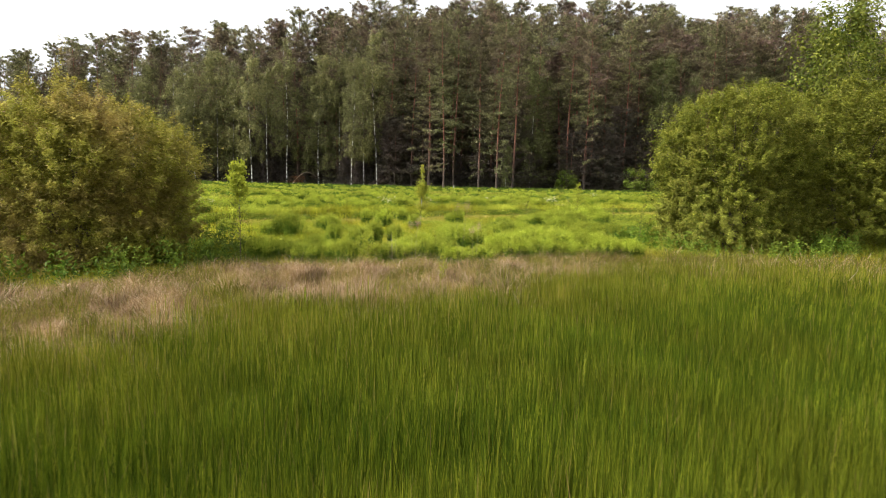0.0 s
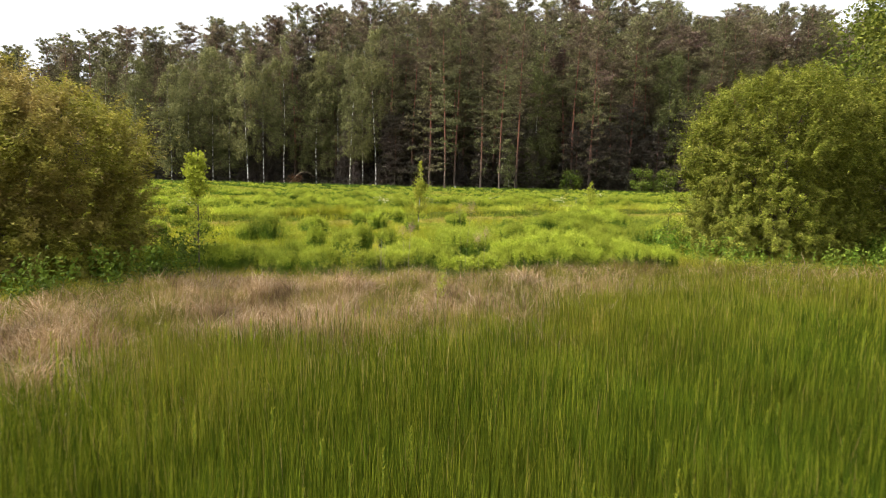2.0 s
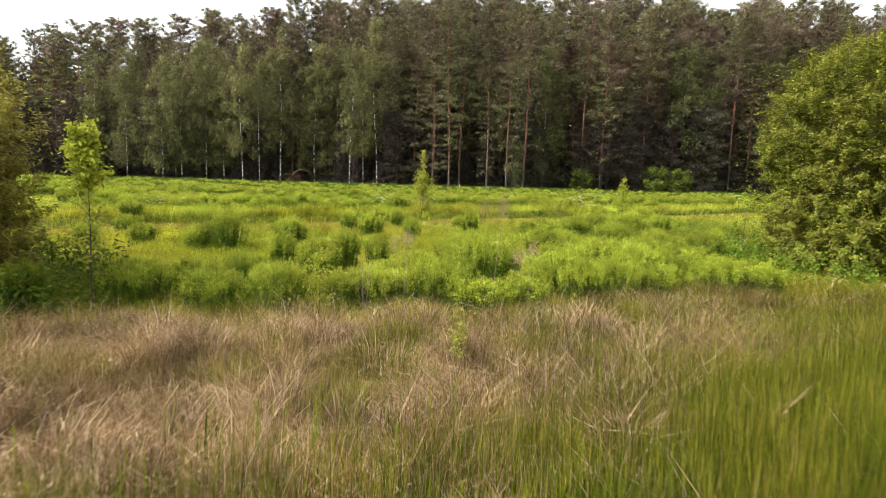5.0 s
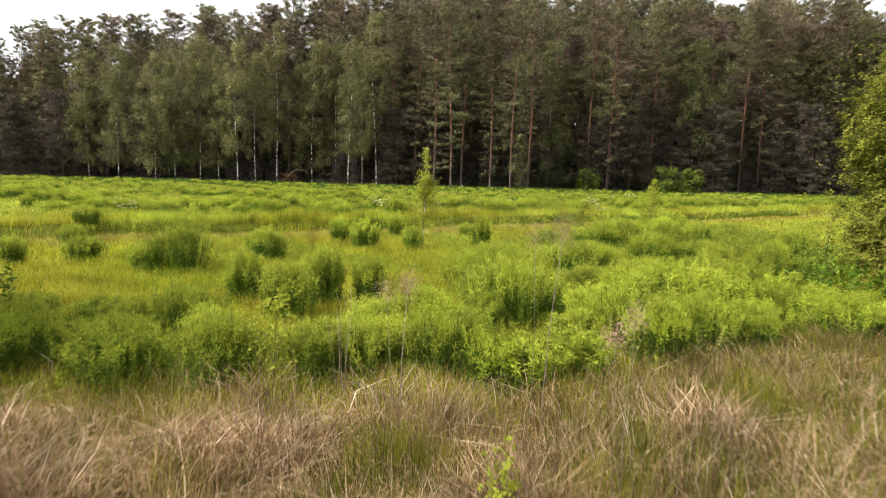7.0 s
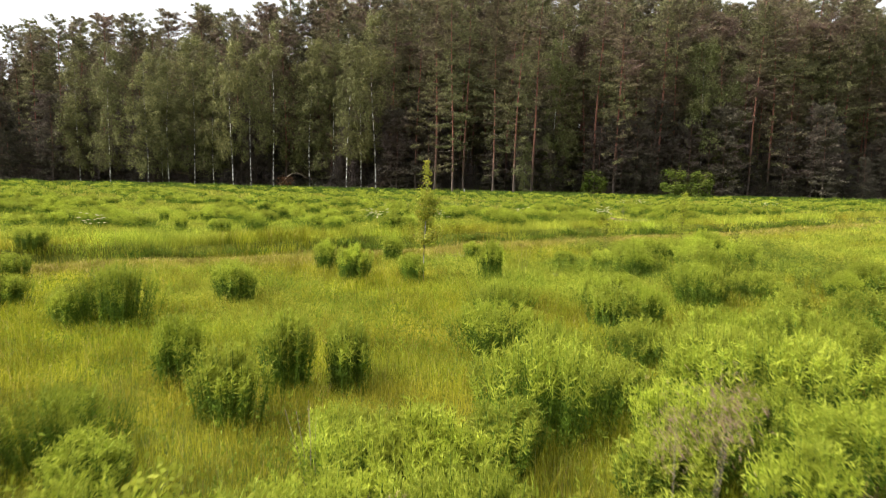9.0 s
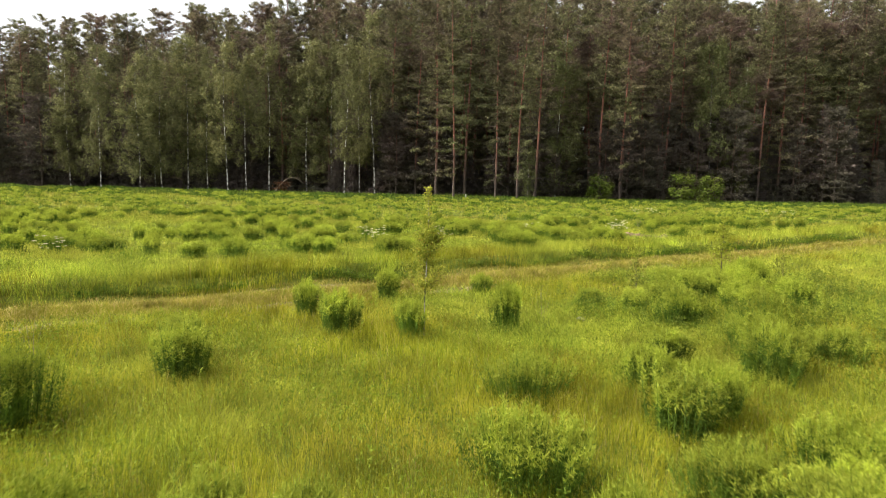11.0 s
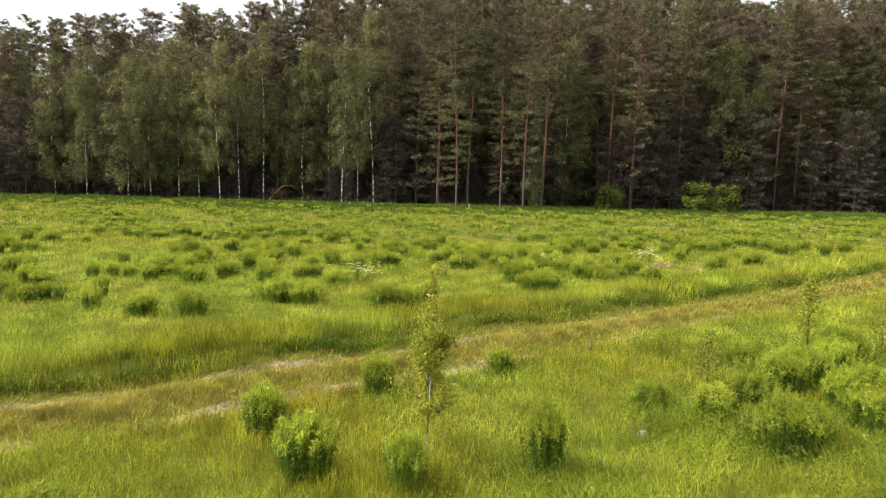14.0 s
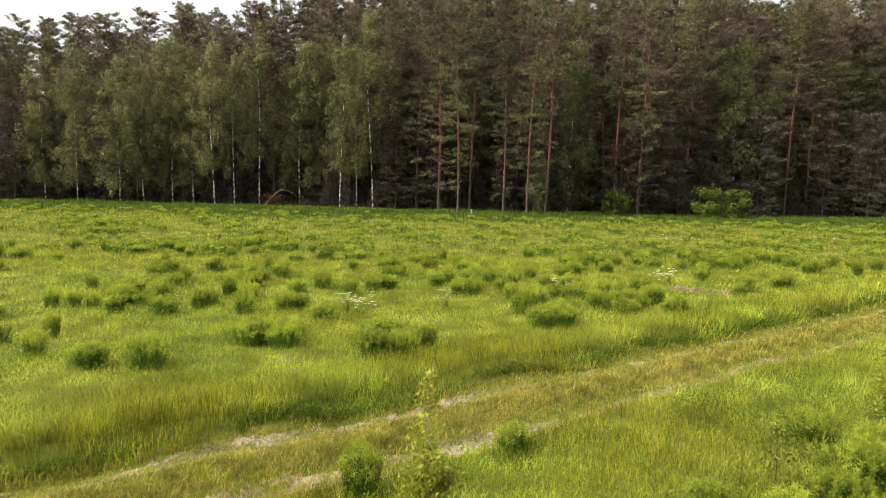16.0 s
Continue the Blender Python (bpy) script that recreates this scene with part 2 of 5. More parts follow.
FRESH_NEEDLE = leaf_mat("fresh_pine_needle", [(0.0, (0.080, 0.083, 0.046)), (0.6, (0.130, 0.135, 0.060)), (1.0, (0.215, 0.212, 0.090))], 0.45, 0.22, 0.25, 0.7, tint=(0.165, 0.098, 0.088), mottle=0.5)
# spruce needles, kept extra dark as painted shade low and deep in the wood
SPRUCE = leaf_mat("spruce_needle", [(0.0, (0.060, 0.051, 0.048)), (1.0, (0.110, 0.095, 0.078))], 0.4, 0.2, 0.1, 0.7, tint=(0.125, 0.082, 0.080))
# darker copy of the pine needles, with the tall pines' shade in its colour
SHADE_TONED_NEEDLE = leaf_mat("shade_toned_pine_needle", [(0.0, (0.058, 0.051, 0.042)), (0.6, (0.084, 0.077, 0.056)), (1.0, (0.128, 0.118, 0.074))], 0.5, 0.25, 0.2, 0.7, tint=(0.122, 0.076, 0.078), mottle=0.5)
# brush leaves, darkened in colour to stand for shade under the trees
UNDER = leaf_mat("shade_toned_understory_leaf", [(0.0, (0.044, 0.042, 0.034)), (0.7, (0.060, 0.058, 0.040)), (1.0, (0.082, 0.083, 0.046))], 0.4, 0.2, 0.15, tint=(0.088, 0.060, 0.056), mottle=0.35)
BROADLEAF = leaf_mat("broad_birch_leaf", [(0.0, (0.088, 0.102, 0.040)), (0.6, (0.118, 0.130, 0.048)), (1.0, (0.17, 0.178, 0.064))], 0.3, 0.15, 0.3, tint=(0.14, 0.12, 0.045), mottle=0.45)
BIRCHBARK = bark_mat("birch_bark", [(0.44, (0.06, 0.055, 0.05)), (0.52, (0.40, 0.38, 0.35)), (0.70, (0.78, 0.77, 0.73))], (2.2, 2.2, 2.2), 0.2, 0.6)
PINEBARK = pine_bark()
TWIG = bark_mat("dark_twig", [(0.3, (0.05, 0.04, 0.03)), (0.7, (0.14, 0.11, 0.08))])
DEADTWIG = bark_mat("dead_twig", [(0.3, (0.14, 0.11, 0.08)), (0.7, (0.30, 0.24, 0.18))])
RUSSET = leaf_mat("russet_needles", [(0.0, (0.09, 0.045, 0.026)), (1.0, (0.17, 0.085, 0.045))], 0.1)
PLUME = leaf_mat("dry_plume", [(0.0, (0.24, 0.15, 0.10)), (1.0, (0.42, 0.29, 0.20))], 0.1)
UMBEL = leaf_mat("white_umbel", [(0.0, (0.52, 0.48, 0.28)), (1.0, (0.70, 0.64, 0.42))], 0.0, 1.0, 0.3, rough=0.9, gloss=0.0)
CLAY = soil_mat("bare_clay", [(0.35, (0.10, 0.066, 0.042)), (0.65, (0.25, 0.17, 0.11))], 3.5, 1.0)
WHITEPAINT = bark_mat("white_paint", [(0.3, (0.38, 0.37, 0.33)), (0.6, (0.58, 0.57, 0.53))], (3, 3, 3), 0.1, 0.6)


# ---------- mesh helpers ----------
def mesh_np(name, verts, faces_by_size, mats=(), face_mat=None, smooth=False):
    """A mesh from numpy arrays; faces_by_size is a list of (n, k) index arrays."""
    me = bpy.data.meshes.new(name)
    verts = np.asarray(verts, dtype=np.float32)
    faces_by_size = [np.asarray(f, dtype=np.int32) for f in faces_by_size if len(f)]
    loops = np.concatenate([f.ravel() for f in faces_by_size])
    sizes = np.concatenate([np.full(len(f), f.shape[1], dtype=np.int32) for f in faces_by_size])
    starts = np.concatenate([[0], np.cumsum(sizes)[:-1]]).astype(np.int32)
    me.vertices.add(len(verts))
    me.vertices.foreach_set("co", verts.ravel())
    me.loops.add(len(loops))
    me.loops.foreach_set("vertex_index", loops)
    me.polygons.add(len(sizes))
    me.polygons.foreach_set("loop_start", starts)
    for m in mats:
        me.materials.append(m)
    if face_mat is not None:
        me.polygons.foreach_set("material_index", np.asarray(face_mat, dtype=np.int32))
    me.polygons.foreach_set("use_smooth", np.full(len(sizes), smooth))
    me.update(calc_edges=True)
    me.validate()
    return me


def part(name, me, parent, label=""):
    ob = new(name, me)
    ob.parent = parent
    if label:
        ob["label"] = label
    return ob


def blades(rng, xy, z0, h, w, lean, droop, fine=True, aim=None):
    """Grass blades as bent tapering strips: one quad and a tip, or one triangle each."""
    n = len(xy)
    az, az2 = rng.uniform(0, 2 * np.pi, n), rng.uniform(0, 2 * np.pi, n)
    if aim is not None:
        az2 = aim
    side = np.stack([np.cos(az), np.sin(az), np.zeros(n)], 1) * (w * 0.5)[:, None]
    tilt = np.stack([np.cos(az2), np.sin(az2), np.zeros(n)], 1)
    base = np.column_stack([xy, z0])
    up = np.array([0, 0, 1.0])
    if fine:
        mid = base + up * (h * 0.55)[:, None] + tilt * (lean * h * 0.4)[:, None]
        tip = base + up * (h * (1 - 0.4 * droop))[:, None] + tilt * (h * (lean + droop))[:, None]
        v = np.stack([base - side, base + side, mid + side * 0.8, mid - side * 0.8, tip], 1).reshape(-1, 3)
        i = np.arange(n)[:, None] * 5
        return v, [i + np.array([[0, 1, 2, 3]]), i + np.array([[3, 2, 4]])]
    tip = base + up * h[:, None] + tilt * (h * lean)[:, None]
    v = np.stack([base - side, base + side, tip], 1).reshape(-1, 3)
    return v, [np.arange(n)[:, None] * 3 + np.array([[0, 1, 2]])]


def leaves(rng, pos, length, width, rise=0.3, out=None, face=None, pointed=False):
    """Rhombic leaves at pos; rise bends their direction upward, out gives a preferred direction, face the side they turn to the light."""
    n = len(pos)
    d = rng.normal(size=(n, 3))
    d /= np.linalg.norm(d, axis=1)[:, None]
    if out is not None:
        d = d * 0.7 + out
    d[:, 2] += rise
    d /= np.linalg.norm(d, axis=1)[:, None]
    if face is not None:
        d -= 0.75 * (d * face).sum(1)[:, None] * face
        d /= np.linalg.norm(d, axis=1)[:, None] + 1e-9
    s = np.cross(d, rng.normal(size=(n, 3)) if face is None else face + 0.30 * rng.normal(size=(n, 3)))
    s /= np.linalg.norm(s, axis=1)[:, None] + 1e-9
    L, W = (np.asarray(length) * rng.uniform(0.65, 1.3, n))[:, None], (np.asarray(width) * rng.uniform(0.7, 1.25, n))[:, None]
    if pointed:
        v = np.stack([pos + s * W * 0.5, pos + d * L, pos - s * W * 0.5], 1).reshape(-1, 3)
        return v, [np.arange(n)[:, None] * 3 + np.array([[0, 1, 2]])]
    v = np.stack([pos, pos + d * L * 0.45 + s * W * 0.5, pos + d * L, pos + d * L * 0.45 - s * W * 0.5], 1).reshape(-1, 3)
    return v, [np.arange(n)[:, None] * 4 + np.array([[0, 1, 2, 3]])]


def join_np(groups):
    vs, by, off = [], {}, 0
    for v, fs in groups:
        vs.append(v)
        for f in fs:
            if len(f):
                by.setdefault(f.shape[1], []).append(f + off)
        off += len(v)
    return np.concatenate(vs), [np.concatenate(f) for f in by.values()]


def tube(points, radii, sides=7):
    """A tapering tube along points, closed at its end."""
    p = np.asarray(points, float)
    d = np.gradient(p, axis=0)
    d /= np.linalg.norm(d, axis=1)[:, None] + 1e-9
    ref = np.where(np.abs(d[:, 2:3]) > 0.9, np.array([[1.0, 0, 0]]), np.array([[0, 0, 1.0]]))
    a = np.cross(d, ref)
    a /= np.linalg.norm(a, axis=1)[:, None] + 1e-9
    b = np.cross(d, a)
    ang = np.linspace(0, 2 * np.pi, sides, endpoint=False)
    ring = (a[:, None] * np.cos(ang)[None, :, None] + b[:, None] * np.sin(ang)[None, :, None]) * np.asarray(radii)[:, None, None]
    v = (p[:, None] + ring).reshape(-1, 3)
    k = np.arange(sides)
    quads = [np.stack([s * sides + k, s * sides + (k + 1) % sides, (s + 1) * sides + (k + 1) % sides, (s + 1) * sides + k], 1) for s in range(len(p) - 1)]
    v = np.concatenate([v, p[-1:]])
    last = (len(p) - 1) * sides
    tris = np.stack([last + k, last + (k + 1) % sides, np.full(sides, len(v) - 1)], 1)
    return v, [np.concatenate(quads), tris]


def placed(x, y, z, turn=0.0, sx=1.0, sy=None, sz=None, lean=(0, 0)):
    return Matrix.Translation((x, y, z)) @ Euler((lean[0], lean[1], turn)).to_matrix().to_4x4() @ Matrix.Diagonal((sx, sy or sx, sz or sx, 1))


# ---------- ground ----------
def far_rut(x):
    return 26.2 + 0.70 * x


def track_d(x, y):
    """Distance past the far rut, across the track; the near rut lies at -1.55."""
    return (y - far_rut(x)) * 0.819


def height(x, y):
    x, y = np.asarray(x, float), np.asarray(y, float)
    z = 0.05 * np.sin(x * 0.31 + 1.3) * np.sin(y * 0.23) + 0.025 * np.sin(x * 0.9 + y * 0.7) + 0.015 * np.sin(x * 2.1 - y * 1.7)
    d = track_d(x, y)
    wob = 0.06 * np.sin(x * 1.9) + 0.04 * np.sin(x * 4.7)
    z = z - 0.10 * np.exp(-(((d + wob) / 0.24) ** 2)) - 0.09 * np.exp(-(((d + 1.55 + wob) / 0.24) ** 2))
    z = z + 0.31 / (1 + np.exp(np.clip(-(d - 0.55 + wob) / 0.07, -50, 50))) * np.exp(-np.clip(d - 0.6, 0, None) / 6.0)
    return z


def grown(start, stop, step, rate):
    out, v, s = [], start, step
    while (v < stop) if step > 0 else (v > stop):
        v += s
        s *= rate
        out.append(v)
    return out


def build_ground():
    xs = np.array(sorted(grown(-14, -900, -0.3, 1.12) + list(np.arange(-14, 20, 0.26)) + grown(20, 900, 0.3, 1.12)))
    ys = np.array(sorted(grown(-6, -300, -0.4, 1.15) + list(np.arange(-6, 44, 0.26)) + grown(44, 1500, 0.35, 1.08)))
    X, Y = np.meshgrid(xs, ys)
    v = np.stack([X, Y, height(X, Y)], -1).reshape(-1, 3)
    nx, ny = len(xs), len(ys)
    i = (np.arange(ny - 1)[:, None] * nx + np.arange(nx - 1)[None]).ravel()
    me = mesh_np("ground", v, [np.stack([i, i + 1, i + nx + 1, i + nx], 1)], [GROUND], smooth=True)
    tagged(new("ground", me), "level meadow floor of mossy soil and short grass", "ground", kind="structure")


def build_track():
    rng = np.random.default_rng(5)
    for k, off in enumerate((0.0, -1.55)):
        s = np.arange(-14, 34, 0.12)
        left = (0.13, 0.18)[k] + 0.11 * np.sin(s * 1.3 + k) * np.sin(s * 0.37) + rng.uniform(-0.05, 0.05, len(s))
        right = (0.13, 0.18)[k] + 0.11 * np.sin(s * 1.1 + 2 + k) * np.sin(s * 0.53 + 1) + rng.uniform(-0.05, 0.05, len(s))
        ux, uy = 0.819, 0.574
        worn = np.clip(1.15 - 0.055 * np.clip(s + 2, 0, 12), 0.5, 1.2)
        left, right = left * worn, right * worn
        cx, cy = s * ux - off * uy, far_rut(0) + s * uy + off * ux
        rows = []
        for q in (-1.0, -0.4, 0.2, 1.0):
            wdt = np.where(q < 0, left * q, right * q)
            px, py = cx - wdt * uy, cy + wdt * ux
            rows.append(np.stack([px, py, height(px, py) + 0.006], 1))
        v = np.stack(rows, 1).reshape(-1, 3)
        i = np.arange(len(s) - 1)[:, None] * 4
        q = np.concatenate([i + np.array([[j, j + 1, j + 5, j + 4]]) for j in range(3)])
        ob = new("wheel_rut", mesh_np("wheel_rut", v, [q], [DIRT], smooth=True))
        tagged(ob, "pale sandy wheel rut worn through the meadow grass", "wheel rut", "ruts of the farm track", "structure")


build_ground()
build_track()


# ---------- forest ----------
def patchy(x, y, s, seed):
    return 0.5 + 0.25 * (np.sin(x * s + seed) * np.sin(y * s * 1.3 + seed * 2) + np.sin(x * s * 2.3 + y * s * 1.7 + seed * 3)) + 0.12 * np.sin(x * s * 5.1 - y * s * 4.3 + seed)


def bent_stem(rng, h, bend, n=9, wave=0.012):
    t = np.linspace(0, 1, n)
    a, b = rng.uniform(-bend, bend, 2)
    ph = rng.uniform(0, 6, 2)
    return np.stack([a * t**1.5 * h + wave * h * np.sin(t * 5 + ph[0]) * t, b * t**1.5 * h + wave * h * np.sin(t * 4 + ph[1]) * t, t * h], 1)


def on_stem(stem, t):
    k = np.clip(t, 0, 1) * (len(stem) - 1)
    i = np.minimum(k.astype(int), len(stem) - 2)
    f = (k - i)[:, None]
    return stem[i] * (1 - f) + stem[i + 1] * f


def unscale(ob):
    return Matrix.Diagonal((1 / ob.scale[0], 1 / ob.scale[1], 1 / ob.scale[2], 1))


def thing(name, label, category, group=""):
    return tagged(new(name), label, category, group)


def unit(v):
    return v / (np.linalg.norm(v, axis=1)[:, None] + 1e-9)


def lobes(rng, centres, radii, flat, per, aim):
    """Leaf points on the skins of small foliage masses, with the directions in which they stand."""
    n = len(centres)
    e = rng.normal(size=(n * per, 3)) + np.array([0, 0, aim])
    e /= np.linalg.norm(e, axis=1)[:, None]
    r = np.repeat(radii, per) * rng.uniform(0.70, 1.1, n * per)
    return np.repeat(centres, per, 0) + e * r[:, None] * np.array([1, 1, flat]), e


def make_pine(seed, h=24.0, low=0.30, per=27, spread=3.2, size=0.24, dense=1.0, label="tall Scots pine with reddish bark and dark crown", mat=None, spire=False, twigs=True, name="pine_tree", whorl=0.029, bushy=0.24):
    """A conifer: bent trunk, whorls of limbs that end in tufts of needles, and dead snags below the crown."""
    rng = np.random.default_rng(seed)
    ob = thing(name, label, "tree", "trees of the forest edge")
    stem = bent_stem(rng, h, 0.03)
    r0 = 0.0066 * h
    part("trunk", mesh_np("pine_trunk", *tube(stem, r0 * (1 - 0.9 * np.linspace(0, 1, 9)) + 0.01, 7), [PINEBARK], smooth=True), ob)
    groups, cen, rad, along = [], [], [], []
    t = max(0.06, low * 0.4)
    while t < 0.992:
        s = (t - low) / (1 - low)
        storey, tip, tip_way = rng.uniform(0.45, 1.25), rng.uniform(0, 0.35), rng.uniform(0, 6.28)
        for a in rng.uniform(0, 1) * 6.28 + np.arange(int(rng.integers(3, 6))) * 6.28 / 4 + rng.normal(0, 0.4, 5)[:1]:
            root = on_stem(stem, np.array([t + rng.uniform(-0.3, 0.3) * whorl]))[0]
            if spire:
                reach, lift = (spread * (1 - t) ** 0.85 + 0.08) * rng.uniform(0.7, 1.15), -0.28 + 0.5 * t**3
            elif s < 0:
                reach, lift = spread * storey * rng.uniform(0.3, 0.85), rng.uniform(-0.45, 0.1)
            else:
                reach = min(spread * (0.72 + 0.28 * s) * (1.02 - s) ** 0.45, 1.0 * (1.01 - t) * h + 0.15) * rng.uniform(0.4, 1.3) * (storey if s < 0.8 else 1.0)
                lift = -0.12 + 0.85 * s**1.6 + rng.uniform(-0.14, 0.14)
            lift += 0 if spire else tip * np.cos(a - tip_way) * (1 - 0.6 * max(s, 0))
            way = np.array([np.cos(a), np.sin(a), lift])
            side = np.array([-np.sin(a), np.cos(a), 0])
            u = np.array([0, 0.35, 0.7, 1.0])[:, None]
            limb = root + way * reach * u + np.array([0, 0, 0.16 * reach]) * (u**2 - 0.6 * u)
            if twigs or rng.uniform() < 0.3:
                groups.append(tube(limb, np.array([0.016 + 0.012 * reach, 0.016, 0.011, 0.005]), 3))
            if s < 0 and not spire and rng.uniform() > bushy:
                continue
            m = 2 + int(reach * (2.7 if s > 0.2 or spire else 1.9) * dense)
            q = np.append(rng.uniform(0.2, 1.0, m) ** 0.8, 1.0)
            off = rng.uniform(-1, 1, m + 1) * 0.34 * reach * (1.12 - q)
            c = on_stem(limb, q) + side * off[:, None] + rng.normal(size=(m + 1, 3)) * np.array([0.08, 0.08, 0.07]) * min(1.0, reach)
            cen.append(c)
            rad.append(rng.uniform(0.16, 0.54, m + 1) * min(1.1, 0.45 + 0.28 * reach) * (1.0 if s > 0.2 or spire else 0.8))
            along.append(unit(way + side * (off / (0.3 * reach + 0.1))[:, None] * 0.7))
        t += whorl * (1.15 - 0.45 * t)
    cen.append(stem[-1:] + np.array([[0, 0, 0.05]]))
    rad.append(np.array([0.10]))
    along.append(np.array([[0, 0, 1.0]]))
    cen, rad, along = np.concatenate(cen), np.concatenate(rad), np.concatenate(along)
    tagged(part("branchwork", mesh_np("pine_branches", *join_np(groups), [TWIG], smooth=True), ob), kind="stuff")
    e = unit(rng.normal(size=(len(cen) * per, 3)))
    pos = np.repeat(cen, per, 0) + e * (np.repeat(rad, per) * rng.uniform(0.2, 1.0, len(e)))[:, None] * np.array([1, 1, 0.42])
    fan = np.repeat(along, per, 0) * 0.55 + e * 0.6 + np.array([0, 0, 0.28])
    part("crown", mesh_np("pine_crown", *leaves(rng, pos, size, size * 0.27, 0.0, fan, None, True), [mat or NEEDLE]), ob)
    return ob


def make_birch(seed, h=18.0, low=0.24, limbs=50, per=84, spread=2.9, size=0.155, label="slender silver birch with white bark and drooping grey-green foliage", mat=None, lean=0.05, thick=0.0045, hang=0.75, bark=None):
    """A birch: pale thin stem, rising limbs and hanging masses of small leaves."""
    rng = np.random.default_rng(seed)
    ob = thing("birch_tree", label, "tree", "trees of the forest edge")
    stem = bent_stem(rng, h, lean, 9, 0.02)
    part("trunk", mesh_np("birch_trunk", *tube(stem, thick * h * np.array([1.15, 0.92, 0.8, 0.66, 0.5, 0.34, 0.22, 0.12, 0.05]), 7), [bark or BIRCHBARK], smooth=True), ob)
    t = np.sort(low + (1 - low) * rng.uniform(0, 0.98, limbs))
    s = (t - low) / (1 - low)
    az = rng.uniform(0, 2 * np.pi, limbs)
    root = on_stem(stem, t)
    reach = spread * np.clip(0.6 + 0.85 * s - 1.25 * s**2, 0.14, 1) * rng.uniform(0.5, 1.25, limbs)
    d = np.stack([np.cos(az), np.sin(az), rng.uniform(0.35, 0.9, limbs)], 1)
    groups, cen, rad = [], [], []
    for i in range(limbs):
        u = np.linspace(0, 1, 4)
        p = root[i] + d[i] * (reach[i] * u)[:, None]
        p[:, 2] -= 0.6 * reach[i] * u**2.2
        groups.append(tube(p, 0.006 * h * (1 - t[i]) * (1 - 0.8 * u) * 0.35 + 0.005, 3))
        for q in (0.36, 0.72, 1.05)[(0 if reach[i] > 1.5 else 1):]:
            c = root[i] + d[i] * reach[i] * q + rng.normal(size=3) * np.array([0.25, 0.25, 0.2])
            c[2] -= 0.6 * reach[i] * q**2.2 + 0.2
            cen.append(c)
            rad.append(rng.uniform(0.26, 0.68))
    tagged(part("branchwork", mesh_np("birch_branches", *join_np(groups), [TWIG], smooth=True), ob), kind="stuff")
    pos, e = lobes(rng, np.array(cen), np.array(rad), 1.45, per, 0.25)
    part("crown", mesh_np("birch_crown", *leaves(rng, pos, size, size * 0.7, -hang, e * 0.6, unit(e + np.array([0, 0, 0.5])), True), [mat or BIRCHLEAF]), ob)
    return ob


